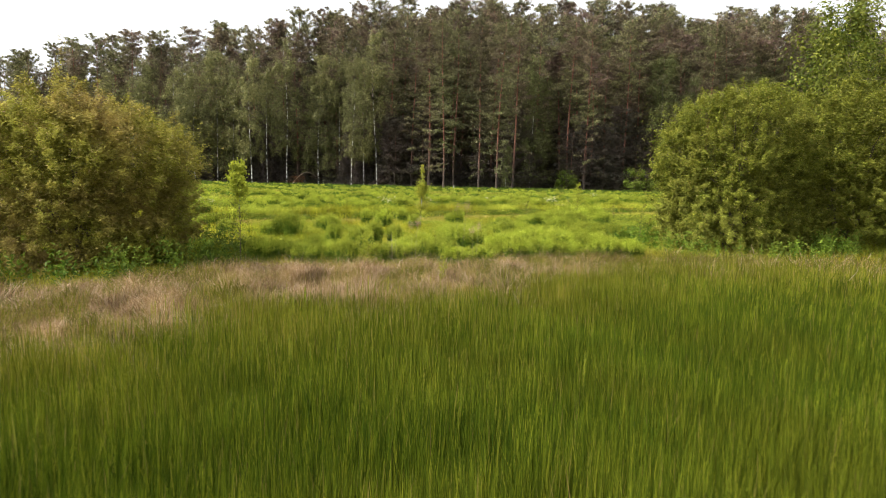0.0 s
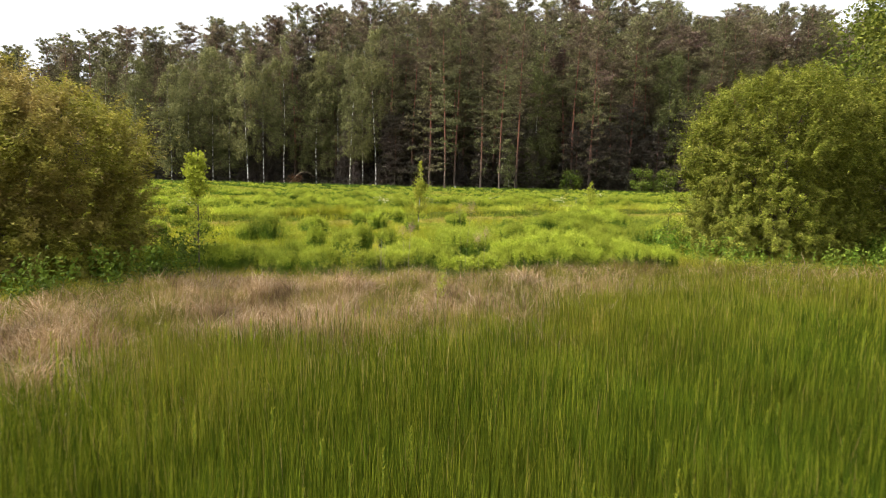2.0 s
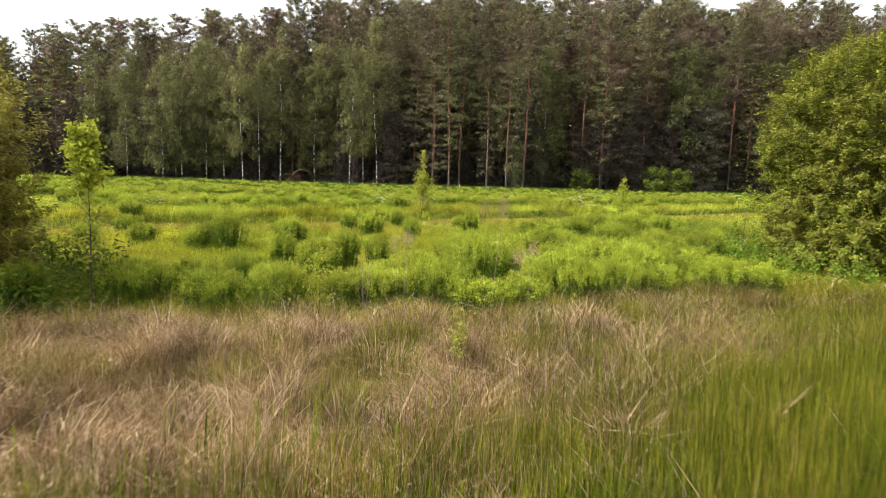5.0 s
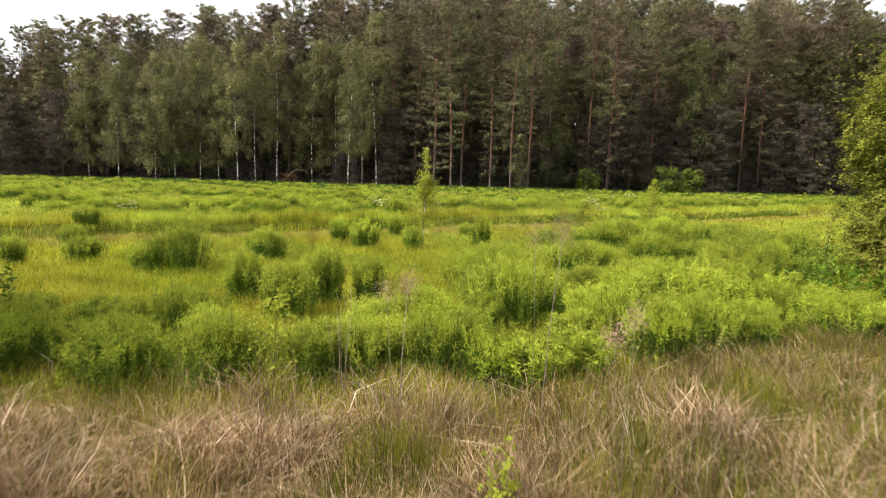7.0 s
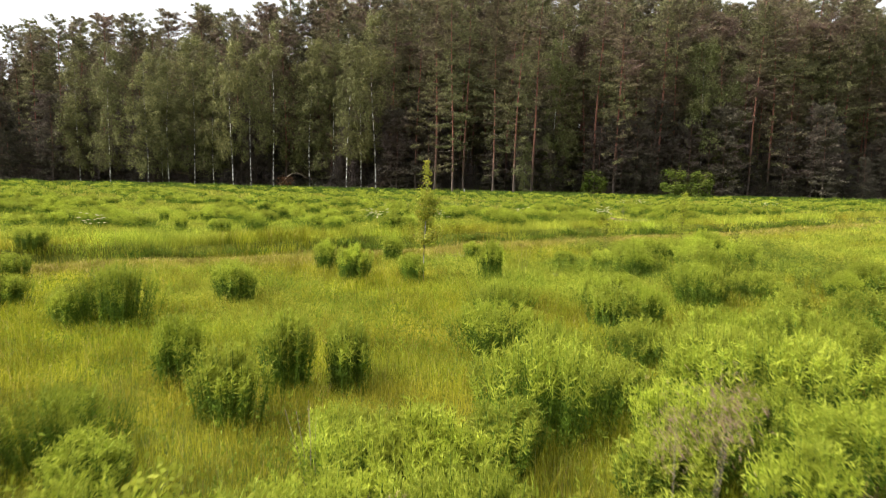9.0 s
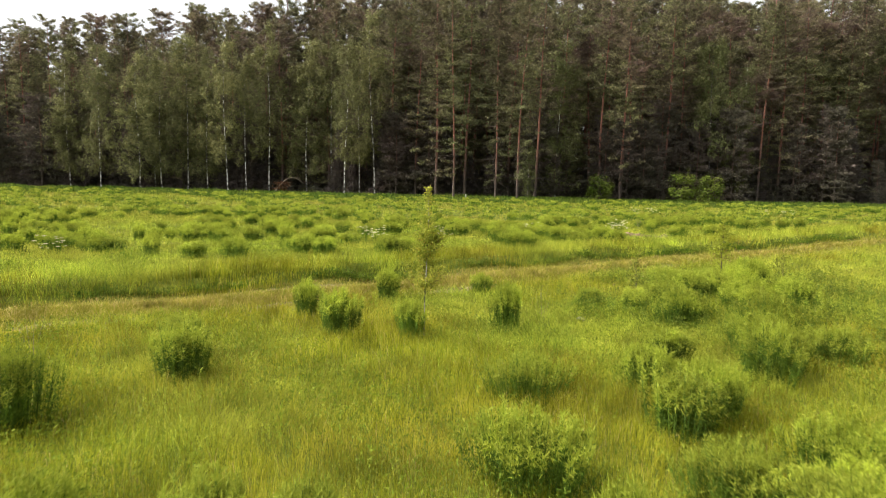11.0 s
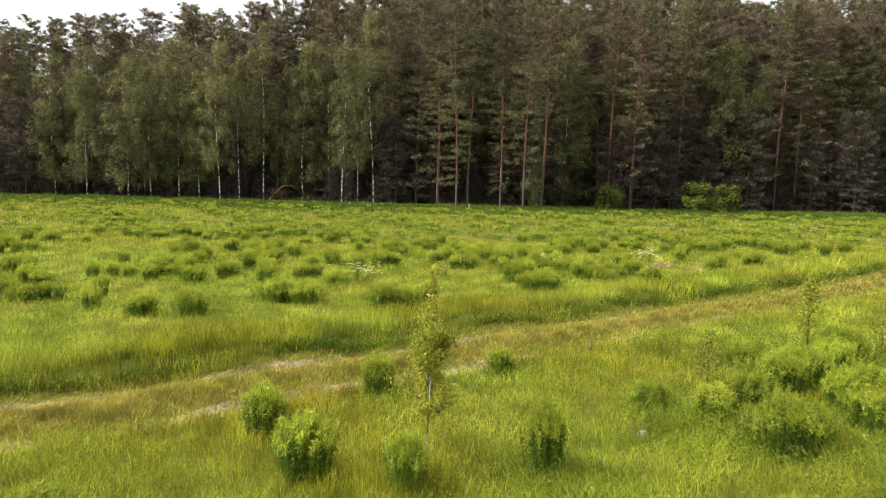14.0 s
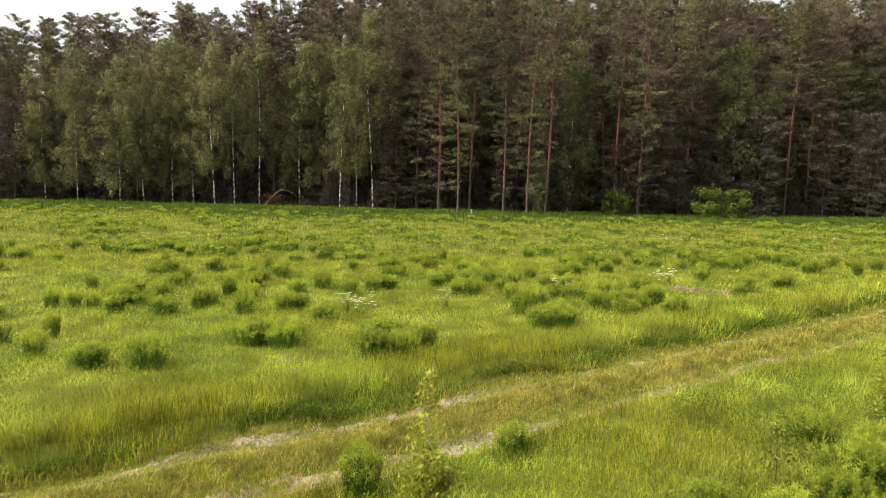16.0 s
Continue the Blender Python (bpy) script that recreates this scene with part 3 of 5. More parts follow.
def plant_forest():
    rng = np.random.default_rng(21)
    front = [make_pine(s, low=0.24, spread=3.9, dense=1.1, bushy=0.3, mat=FRESH_NEEDLE, label="broad green Scots pine branched down to the meadow") for s in (17, 18)]
    clear = [make_pine(s, low=0.52, spread=3.3, bushy=0.06, label="tall Scots pine with a long clear reddish trunk") for s in (19, 20)]
    pines = [make_pine(s, low=lo, spread=sp) for s, lo, sp in ((1, 0.26, 4.3), (2, 0.34, 3.9), (3, 0.48, 3.6), (4, 0.30, 3.6), (5, 0.40, 4.2))]
    middle = [make_pine(s, low=lo, per=21, size=0.29, spread=4.0, bushy=0.7) for s, lo in ((6, 0.12), (7, 0.25), (8, 0.36), (9, 0.18))]
    back = [make_pine(s, low=0.3, per=9, size=0.42, spread=3.4, label="tall dark pine within the wood", twigs=False) for s in (11, 12, 13)]
    spruce = make_pine(15, low=0.10, per=12, spread=2.7, size=0.28, label="dark pointed spruce rising over the wood", mat=SPRUCE, spire=True, twigs=False, name="spruce_tree", whorl=0.022)
    young = make_pine(16, h=6.0, low=0.1, per=12, spread=1.7, size=0.20, dense=1.4, label="young spruce coloured dark for the shade under the pines", mat=SPRUCE, spire=True, twigs=False, name="spruce_tree", whorl=0.05)
    shrubby = [make_pine(s, h=9.0, low=0.06, per=22, spread=2.7, size=0.22, dense=1.3, bushy=0.8, whorl=0.055, mat=SHADE_TONED_NEEDLE, label="young bushy pine coloured dark for the tall pines' shade") for s in (22, 23, 24)]
    birches = [make_birch(s) for s in (31, 32, 33, 34, 35)]
    full = [make_birch(s, low=0.08, limbs=78, spread=3.3, mat=BROADLEAF, label="broad silver birch with hanging foliage down to the brush") for s in (36, 37)]
    skirted = [make_birch(s, low=0.10, limbs=76, spread=3.3, label="silver birch with pale hanging foliage nearly to the ground") for s in (38, 39)]
    used, turn_of = set(), {}

    def put(protos, x, y, h, base_h, wide=1.0):
        i = turn_of.get(protos[0], 0)
        turn_of[protos[0]] = i + 1
        p = protos[i % len(protos)]
        sz = h / base_h
        m = placed(x, y, float(height(x, y)) - 0.05, float(rng.uniform(0, 6.28)), sz * wide * float(rng.uniform(0.9, 1.1)), None, sz)
        if p in used:
            return copy_thing(p, m @ unscale(p))
        used.add(p)
        p.matrix_basis = m
        return p

    # silver birches along the wood's edge: x, y, height
    for x, y, h in BIRCHES:
        put(skirted if x < -26.5 or x == -16.4 else birches if x < 8 else full, x, y, h, 18.0)
    # pines along the edge: x, y, height
    for x, y, h in PINES:
        put(clear if x in (2.3, 17.6, 25.9, 38.6) else front if y < 82 else pines, x, y, h, 24.0)
    # the wood behind the edge, rising to an uneven skyline
    sx = [-90, -67, -60, -49, -35, -24, -17, -6, 16, 46, 60, 100]
    sh = [15.2, 16.4, 17.9, 20.4, 21.8, 23.1, 25.2, 26.4, 26.6, 26.9, 27.3, 28]
    for row, (y, step, cut) in enumerate(((91.5, 3.4, 3.2), (97, 3.0, 1.5), (103, 2.7, 0.1), (110, 2.7, -0.4), (118, 2.9, -0.4))):
        x = -84.0 + row
        while x < 92:
            gx, gy = x + float(rng.uniform(-1.9, 1.9)), y + float(rng.uniform(-2.0, 2.0))
            h = float(np.interp(gx, sx, sh)) * (0.5 + 0.5 * (gy + 4) / 102) - cut - 0.3 + float(np.clip(rng.normal(0, 2.3), -5.5, 2.8))
            if abs(gx - (0.3 + (gy - 5) * 0.186)) > (0.9 if row < 3 else 0.5):
                if row < 4:
                    put(middle, gx, gy + max(0.0, (gx - 15) * 0.14), h, 24.0, 1.08)
                else:
                    put(back, gx, gy, h, 24.0)
            x += step
    for x, y, h in ((-38.5, 112, 26.6), (8.0, 106, 28.6), (46.0, 104, 28.6)):
        put([spruce], x, y, h, 24.0, 0.9)
    for i in range(150):
        x = float(rng.uniform(-62, 68))
        if abs(x - 15.8) < 2.2:
            continue
        put([young], x, 88.5 + float(rng.uniform(-1.0, 6.0)) + max(0.0, (x - 10) * 0.12), float(rng.uniform(3, 11)), 6.0, 0.85)

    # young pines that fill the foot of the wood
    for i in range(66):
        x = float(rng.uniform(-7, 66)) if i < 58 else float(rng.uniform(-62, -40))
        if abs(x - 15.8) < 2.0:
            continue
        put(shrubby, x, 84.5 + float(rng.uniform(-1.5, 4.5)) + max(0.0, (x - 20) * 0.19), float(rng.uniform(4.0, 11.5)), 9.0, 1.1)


BIRCHES = ((-43.4, 86, 15.6), (-38.8, 84, 16.0), (-34.6, 84.5, 15.4), (-34.4, 88, 15.0), (-32.8, 86, 16.4), (-30.1, 87, 17.6), (-27.8, 87, 16.8), (-24.8, 85, 16.5), (-23.0, 86, 15.0),
           (-20.6, 87, 19.4), (-16.4, 88, 17.8), (-11.3, 84, 16.9), (-10.0, 87, 15.4), (-8.1, 86, 20.1), (8.9, 80, 6.0), (12.9, 86.5, 18.4), (31.3, 88, 19.8), (35.0, 89, 16.2), (-13.6, 89, 17.5))
PINES = ((-57.5, 90, 17.5), (-53.0, 90, 18.5), (-49.5, 88, 19.0), (-46.8, 89, 19.5), (-6.3, 87, 21.0), (-3.4, 86, 22.0), (-1.0, 84, 22.6), (1.0, 80.5, 21.0), (2.3, 86, 24.0), (5.4, 79.5, 20.8), (7.6, 78.5, 20.4), (10.2, 84, 22), (17.6, 85, 22.2), (19.6, 83.5, 22.4),
         (21.1, 86, 22.0), (25.9, 88, 23.4), (28.6, 90, 23.6), (38.6, 91, 24.0), (41.5, 92, 24.4), (44.6, 93, 25), (49.4, 95, 25), (53.2, 96, 25), (57.5, 98, 25), (63, 100, 25))
plant_forest()


def leaf_mound(name, label, category, seed, x, y, rx, ry, h, mat, n_knots=420, per=70, leaf=0.075, stems=14, group="", low=0.04, weight=1.0, spray=1.0):
    """A rounded leafy bush: stems fanning from the base, leaf sprays crowding an uneven outer shell."""
    rng = np.random.default_rng(seed)
    ob = thing(name, label, category, group)
    ob.location = (x, y, float(height(x, y)))
    lob = [(rng.normal(size=3), rng.uniform(0.05, 0.17)) for _ in range(34)]
    d = rng.normal(size=(n_knots, 3))
    d[:, 2] = np.abs(d[:, 2]) * np.where(rng.uniform(size=n_knots) < 0.56, -1, 1)
    d /= np.linalg.norm(d, axis=1)[:, None]
    shell = np.where(rng.uniform(size=n_knots) < 0.85, rng.uniform(0.74, 0.98, n_knots), rng.uniform(0.4, 0.74, n_knots))
    for c, a in lob:
        c = c / np.linalg.norm(c)
        shell = shell * (1 + a * np.exp(-((1 - d @ c) / 0.05)) - 0.012)
    mid = h * 0.42
    k = np.stack([d[:, 0] * rx * shell, d[:, 1] * ry * shell, mid + d[:, 2] * (h - mid) * shell], 1)
    # full shoulders
    up = np.clip(d[:, 2], 0, 1) ** 2
    full = 1 + 0.13 * 4 * up * (1 - up)
    k = np.array([0, 0, mid]) + (k - np.array([0, 0, mid])) * full[:, None]
    # the skirt of the bush falls straight to the ground
    skirt = d[:, 2] < 0
    a = np.arctan2(d[:, 1], d[:, 0])
    out_r = np.minimum(shell, 1.0) * (0.92 + 0.06 * np.sin(3 * a + seed))
    k[skirt, 0] = (np.cos(a) * rx * out_r)[skirt]
    k[skirt, 1] = (np.sin(a) * ry * out_r)[skirt]
    k[skirt, 2] = rng.uniform(low * h + 0.05, mid * 1.05, skirt.sum())
    groups = []
    for i in range(stems):
        e = k[rng.integers(n_knots)]
        u = np.linspace(0, 1, 6)[:, None]
        p = np.array([[e[0] * 0.08, e[1] * 0.08, -0.05]]) * (1 - u) + e * u
        p[:, 2] += (0.25 * h * np.sin(u[:, 0] * np.pi) * 0.5)
        p[:, :2] *= (0.55 + 0.45 * u)
        groups.append(tube(p, 0.035 * (1 - 0.85 * u[:, 0]), 5))
    tagged(part("branchwork", mesh_np("bush_stems", *join_np(groups), [TWIG], smooth=True), ob), kind="stuff")
    if spray < 1:
        # leafy shoots that rise outward through the shell
        radial = unit(k - np.array([0, 0, 0.3 * h]))
        way = unit(radial * 0.75 + np.array([0, 0, 0.65]) + rng.normal(size=k.shape) * 0.32)
        reach = np.repeat(rng.uniform(0.14, 0.52, n_knots) * weight, per)
        u = rng.uniform(0, 1, n_knots * per) ** 0.8
        pos = np.repeat(k * 0.95, per, 0) + np.repeat(way, per, 0) * (reach * u)[:, None] + rng.normal(size=(n_knots * per, 3)) * (0.075 - 0.045 * u)[:, None]
        e = unit(np.repeat(way * 0.3 + radial * 0.5, per, 0) + np.array([0, 0, 0.4]))
        out = np.repeat(way, per, 0) * 0.7
    else:
        lobe = np.repeat(rng.uniform(0.16, 0.66, n_knots) * weight, per)
        e = unit(rng.normal(size=(n_knots * per, 3)) + np.repeat(d, per, 0) * 0.7 + np.array([0, 0, 0.45]))
        pos = np.repeat(k, per, 0) + e * (lobe * rng.uniform(0.45, 1.12, len(lobe)))[:, None] * np.array([1, 1, 0.85])
        out = e * 0.55
    # shoots that stand out of the crown
    top = k[(d[:, 2] > -0.05) & (shell > 0.8)][:130]
    m = 22
    u = np.tile(np.linspace(0.1, 1, m), len(top))
    aim = np.repeat(top / (np.linalg.norm(top, axis=1)[:, None] + 1e-6) * 0.6 + np.array([0, 0, 0.8]) + rng.normal(size=top.shape) * 0.25, m, 0)
    shoot = np.repeat(top, m, 0) + aim * (0.15 + 0.45 * u[:, None]) * weight + rng.normal(size=(len(u), 3)) * 0.025
    # shaded leaves inside
    inner = 16000 if n_knots > 1000 else 5000
    core = np.stack([rng.normal(0, 0.45 * rx, inner), rng.normal(0, 0.45 * ry, inner), rng.uniform(0.03, 0.72, inner) * h], 1)
    core = core[(core[:, 0] / rx) ** 2 + (core[:, 1] / ry) ** 2 < 0.8]
    if weight > 1:
        core = core[:200]
    pos = np.concatenate([pos, shoot, core])
    out = np.concatenate([out, aim * 0.5, np.zeros_like(core)])
    keep = pos[:, 2] > 0.03
    face = unit(np.concatenate([e, unit(aim), np.tile([0, 0, 1.0], (len(core), 1))]) + np.array([0, 0, 0.5]))
    part("foliage", mesh_np("bush_foliage", *leaves(rng, pos[keep], leaf, leaf * 0.55, 0.1, out[keep], face[keep], True), [mat]), ob)
    return ob


leaf_mound("willow_bush", "broad rounded willow bush with olive and russet leaves", "bush", 51, -7.25, 9.9, 3.5, 3.3, 4.35, WILLOW, 2000, 110, 0.060, spray=0.4)
leaf_mound("willow_bush", "rounded fresh green willow bush beside the meadow", "bush", 52, 9.1, 15.1, 3.2, 2.9, 5.85, WILLOW_FRESH, 1900, 110, 0.064, spray=0.4)
leaf_mound("willow_bush", "taller green willow thicket behind the rounded bush", "bush", 53, 13.4, 16.6, 3.2, 3.0, 6.1, WILLOW_FRESH, 1300, 104, 0.085, spray=0.4)
leaf_mound("willow_bush", "low dark green shrub at the reed edge", "bush", 54, -7.6, 5.9, 0.7, 0.7, 1.5, WILLOW_FRESH, 40, 120)
leaf_mound("edge_bush", "light green young bush at the foot of the wood", "bush", 55, 16.8, 81.5, 2.0, 1.6, 2.7, EDGELEAF, 22, 90, 0.24, 8, "bushes at the wood's edge", weight=1.3)
leaf_mound("edge_bush", "light green young bush at the foot of the wood", "bush", 56, 25.4, 80.5, 1.7, 1.6, 3.3, EDGELEAF, 22, 90, 0.24, 8, "bushes at the wood's edge", weight=1.3)
leaf_mound("edge_bush", "light green young bush at the foot of the wood", "bush", 57, 28.4, 80.5, 1.6, 1.6, 3.6, EDGELEAF, 22, 90, 0.24, 8, "bushes at the wood's edge", weight=1.3)
aspen = make_birch(60, h=12.5, low=0.12, limbs=70, per=60, spread=3.4, size=0.17, hang=0.2, label="tall light green aspen behind the willow thicket", mat=ASPEN, bark=TWIG)
aspen.location = (21.0, 28.0, 0)
aspen2 = make_birch(61, h=8.5, low=0.08, limbs=70, per=70, spread=2.8, size=0.14, hang=0.2, label="light green aspen standing over the willow thicket", mat=ASPEN, bark=TWIG)
aspen2.location = (15.6, 20.5, 0)


def nettle_fringe(seed, x, y, rx, ry, n):
    """Dark leafy nettles crowding the foot of a bush."""
    rng = np.random.default_rng(seed)
    a = rng.uniform(0, 2 * np.pi, n)
    q = rng.uniform(0.88, 1.22, n)
    px, py = x + rx * q * np.cos(a), y + ry * q * np.sin(a)
    hh = rng.uniform(0.35, 0.8, n)
    per = 26
    u = rng.uniform(0.1, 1.0, (n, per))
    pos = np.stack([np.repeat(px, per), np.repeat(py, per), (height(px, py)[:, None] + u * hh[:, None]).ravel()], 1)
    pos[:, :2] += rng.normal(size=(n * per, 2)) * 0.03
    me = mesh_np("nettle_fringe", *leaves(rng, pos, 0.085, 0.034, 0.1), [NETTLE])
    tagged(new("nettle_fringe", me), "dark green nettles crowding the foot of the bush", "nettles", kind="stuff")


nettle_fringe(58, -7.15, 9.8, 2.9, 2.9, 420)
nettle_fringe(59, 9.0, 15.0, 2.8, 2.6, 330)
nettle_fringe(60, 13.4, 16.6, 3.1, 3.0, 260)


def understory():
    """Brush between the trunks at the foot of the wood, its shade put into the leaf colour."""
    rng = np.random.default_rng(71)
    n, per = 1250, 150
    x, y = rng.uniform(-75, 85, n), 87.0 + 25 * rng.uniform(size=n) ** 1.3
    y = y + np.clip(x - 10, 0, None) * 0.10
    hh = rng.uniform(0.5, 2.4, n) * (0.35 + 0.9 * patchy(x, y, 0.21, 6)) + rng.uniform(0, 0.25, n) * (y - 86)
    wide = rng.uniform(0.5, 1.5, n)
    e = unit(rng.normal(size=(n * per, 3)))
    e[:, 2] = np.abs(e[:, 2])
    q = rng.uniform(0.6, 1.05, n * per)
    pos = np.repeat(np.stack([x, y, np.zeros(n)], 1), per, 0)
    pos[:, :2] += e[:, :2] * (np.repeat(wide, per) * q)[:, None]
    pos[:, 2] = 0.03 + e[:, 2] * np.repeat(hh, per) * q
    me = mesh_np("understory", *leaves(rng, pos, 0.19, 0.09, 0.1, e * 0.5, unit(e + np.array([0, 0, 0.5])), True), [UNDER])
    tagged(new("understory", me), "brush under the pines, coloured dark for the shade there", "brush", kind="stuff")


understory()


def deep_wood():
    """A backdrop of oversized dark leaves and trunks for the wood's shaded depth, where trees can't be told apart."""
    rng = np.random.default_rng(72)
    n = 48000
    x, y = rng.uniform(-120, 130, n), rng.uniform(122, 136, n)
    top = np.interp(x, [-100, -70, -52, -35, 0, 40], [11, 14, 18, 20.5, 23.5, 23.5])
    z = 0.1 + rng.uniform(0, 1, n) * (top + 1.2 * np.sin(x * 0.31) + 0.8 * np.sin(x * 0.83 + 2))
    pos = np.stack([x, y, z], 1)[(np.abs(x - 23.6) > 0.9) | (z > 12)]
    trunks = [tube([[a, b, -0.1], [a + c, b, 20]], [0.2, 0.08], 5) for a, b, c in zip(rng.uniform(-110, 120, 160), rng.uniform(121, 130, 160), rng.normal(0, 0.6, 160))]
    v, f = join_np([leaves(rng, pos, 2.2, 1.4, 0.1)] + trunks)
    tagged(new("deep_wood", mesh_np("deep_wood", v, f, [SPRUCE])), "dark leaf backdrop standing for the shaded depth of the wood", "woods", kind="stuff")


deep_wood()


# ---------- meadow ----------
def in_view(x, y):
    return np.abs(x) < 0.74 * (y + 4.2) + 1.5


def near_dist(x, y):
    return np.sqrt(np.maximum(5.0 + 0.12 * np.clip(y - 10, 0, 14), np.abs(x) * 1.5) ** 2 + np.clip(y - 15, 0, None) ** 2)


def reed_edge(x):
    return np.interp(x, [-9, -3.5, -2, 0, 2.7, 5, 11], [-1.5, 2.6, 4.0, 5.3, 7.0, 8.6, 9.6])


def dry_edge(x):
    return np.interp(x, [-9, -5.4, -4.2, -2.9, 0.8, 2.0, 2.9, 3.8, 5.1, 11], [4.5, 7.0, 7.9, 9.4, 9.3, 10.0, 10.9, 11.4, 11.9, 12.6])


def scatter(rng, x0, x1, y0, y1, dens, thin=1.7):
    """Random points of a rectangle, thinned by the distance from which they are passed."""
    n = int((x1 - x0) * (y1 - y0) * dens)
    x, y = rng.uniform(x0, x1, n), rng.uniform(y0, y1, n)
    d = near_dist(x, y)
    keep = (rng.uniform(size=n) < np.minimum(1, (6.5 / d) ** thin)) & in_view(x, y)
    return x[keep], y[keep], d[keep]


def sow(name, label, category, mat, rng, x, y, h, w, lean, droop, fine=True, aim=None):
    z = height(x, y) - 0.01
    me = mesh_np(name, *blades(rng, np.stack([x, y], 1), z, h, w, lean, droop, fine, aim), [mat])
    tagged(new(name, me), label, category, kind="stuff")


def sow_meadow():
    rng = np.random.default_rng(81)
    # rushes
    x, y, d = scatter(rng, -12, 14, -2.0, 12.5, 2700)
    jit = rng.normal(0, 0.7, len(x))
    m = y < reed_edge(x) + jit
    fade = np.clip((y - reed_edge(x) + 3.4 + jit) / 4.0, 0, 0.75) * (0.6 + 0.8 * patchy(x, y, 1.1, 8)) > rng.uniform(size=len(x))
    for sel, mat, label in ((m & ~fade, REED, "dense upright dark green rushes"), (m & fade, FADED, "fading olive rushes towards the dead grass")):
        xr, yr, dr = x[sel], y[sel], d[sel]
        n = len(xr)
        sow("rush_bed", label, "rushes", mat, rng, xr, yr, rng.uniform(0.24, 0.53, n) * (0.70 + 0.26 * patchy(xr, yr, 0.9, 2) + 0.30 * patchy(xr, yr, 3.6, 6)), 0.0060 * (dr / 5) ** 0.8 * rng.uniform(0.6, 1.5, n), rng.uniform(0.0, 0.08, n) + 0.35 * (rng.uniform(size=n) < 0.16) * rng.uniform(size=n), rng.uniform(0, 0.05, n))
    # dry band
    m = (y > reed_edge(x) - 0.5 + jit) & (y < dry_edge(x) + jit * 0.6)
    xs, ys, ds = x[m], y[m], d[m]
    # tussocks: every blade leans away from the heart of its tuft
    cx, cy = rng.uniform(-12, 14, 1500), rng.uniform(-3, 13.5, 1500)
    own = np.concatenate([np.argmin((a[:, None] - cx) ** 2 + (b[:, None] - cy) ** 2, 1) for a, b in zip(np.array_split(xs, 60), np.array_split(ys, 60))])
    hash1, hash2 = rng.uniform(size=1500)[own], rng.uniform(size=1500)[own]
    tx, ty = xs - cx[own], ys - cy[own]
    far = np.clip(np.hypot(tx, ty) / 0.5, 0, 1)
    aim = np.arctan2(ty, tx) + rng.normal(0, 1.7, len(xs))
    dead = np.clip(0.94 - 0.14 * np.clip(xs - 0.5, 0, 4), 0.40, 1) * np.clip(patchy(xs, ys, 0.8, 5) + 0.5, 0.5, 1) - 0.5 * (hash1 > 0.85)
    share = rng.uniform(size=len(xs)) < dead
    n = share.sum()
    tall = rng.uniform(0.24, 0.56, n) * (0.65 + 0.45 * hash2[share]) * (1.12 - 0.5 * far[share])
    sow("dry_grass", "bleached pinkish-brown dead grass in tangled tussocks", "dry grass", STRAW, rng, xs[share], ys[share], tall, 0.0058 * (ds[share] / 5) ** 0.8 * rng.uniform(0.5, 1.4, n), 0.08 + 0.95 * (0.3 + 0.7 * far[share]) * rng.uniform(0.1, 1, n), rng.uniform(0.1, 1.0, n) * (0.3 + far[share]), True, aim[share])
    g = ~share
    n = g.sum()
    sow("band_rushes", "faded olive rushes growing through the dead grass", "rushes", FADED, rng, xs[g], ys[g], rng.uniform(0.25, 0.5, n) * (1.1 - 0.4 * far[g]), 0.005 * (ds[g] / 5) ** 0.8 * rng.uniform(0.6, 1.3, n), 0.4 * far[g] * rng.uniform(0.2, 1, n), rng.uniform(0, 0.25, n), True, aim[g])
    # bleached stalks that lie bent over the band
    lx, ly = rng.uniform(-11, 9, 9000), rng.uniform(1, 12.5, 9000)
    m = (ly > reed_edge(lx)) & (ly < dry_edge(lx) - 0.1) & (patchy(lx, ly, 0.8, 5) > 0.3) & (rng.uniform(size=9000) < np.clip(1 - 0.16 * (lx - 0.5), 0.25, 1))
    n = m.sum()
    sow("bent_stalks", "pale broken stalks lying bent over the dead grass", "dry grass", STRAW, rng, lx[m], ly[m], rng.uniform(0.25, 0.5, n), rng.uniform(0.004, 0.008, n), rng.uniform(0.5, 1.2, n), rng.uniform(0.3, 0.9, n))
    # near meadow up to and around the track
    x, y, d = scatter(rng, -26, 30, 4.5, 46, 1700, 1.45)
    m = (y > dry_edge(x) - 0.15 + rng.normal(0, 0.25, len(x))) & (np.abs(track_d(x, y) + 0.75) > 1.0 + 0.12 * np.sin(x * 1.7))
    x, y, d = x[m], y[m], d[m]
    n = len(x)
    td = track_d(x, y)
    tall = 0.84 * (0.62 + 0.75 * patchy(x, y, 2.6, 13)) * (np.where(td > 2.5, 0.10, 0.22) + 0.06) + 0.17 * patchy(x, y, 0.55, 7) + 0.24 * np.exp(-(((td - 0.85) / 0.35) ** 2))
    fine = d < 12
    past = td > 1.9 + 0.5 * np.sin(x * 0.8)
    lush = ~past & (patchy(x, y, 0.35, 23) + rng.uniform(-0.25, 0.25, len(x)) + np.clip((y - 20) * 0.03, -0.3, 0.1) + 0.25 * np.clip((x - 1.5) / 2, 0, 1) * np.clip((y - 19.5) / 1.5, 0, 1) > 0.58)
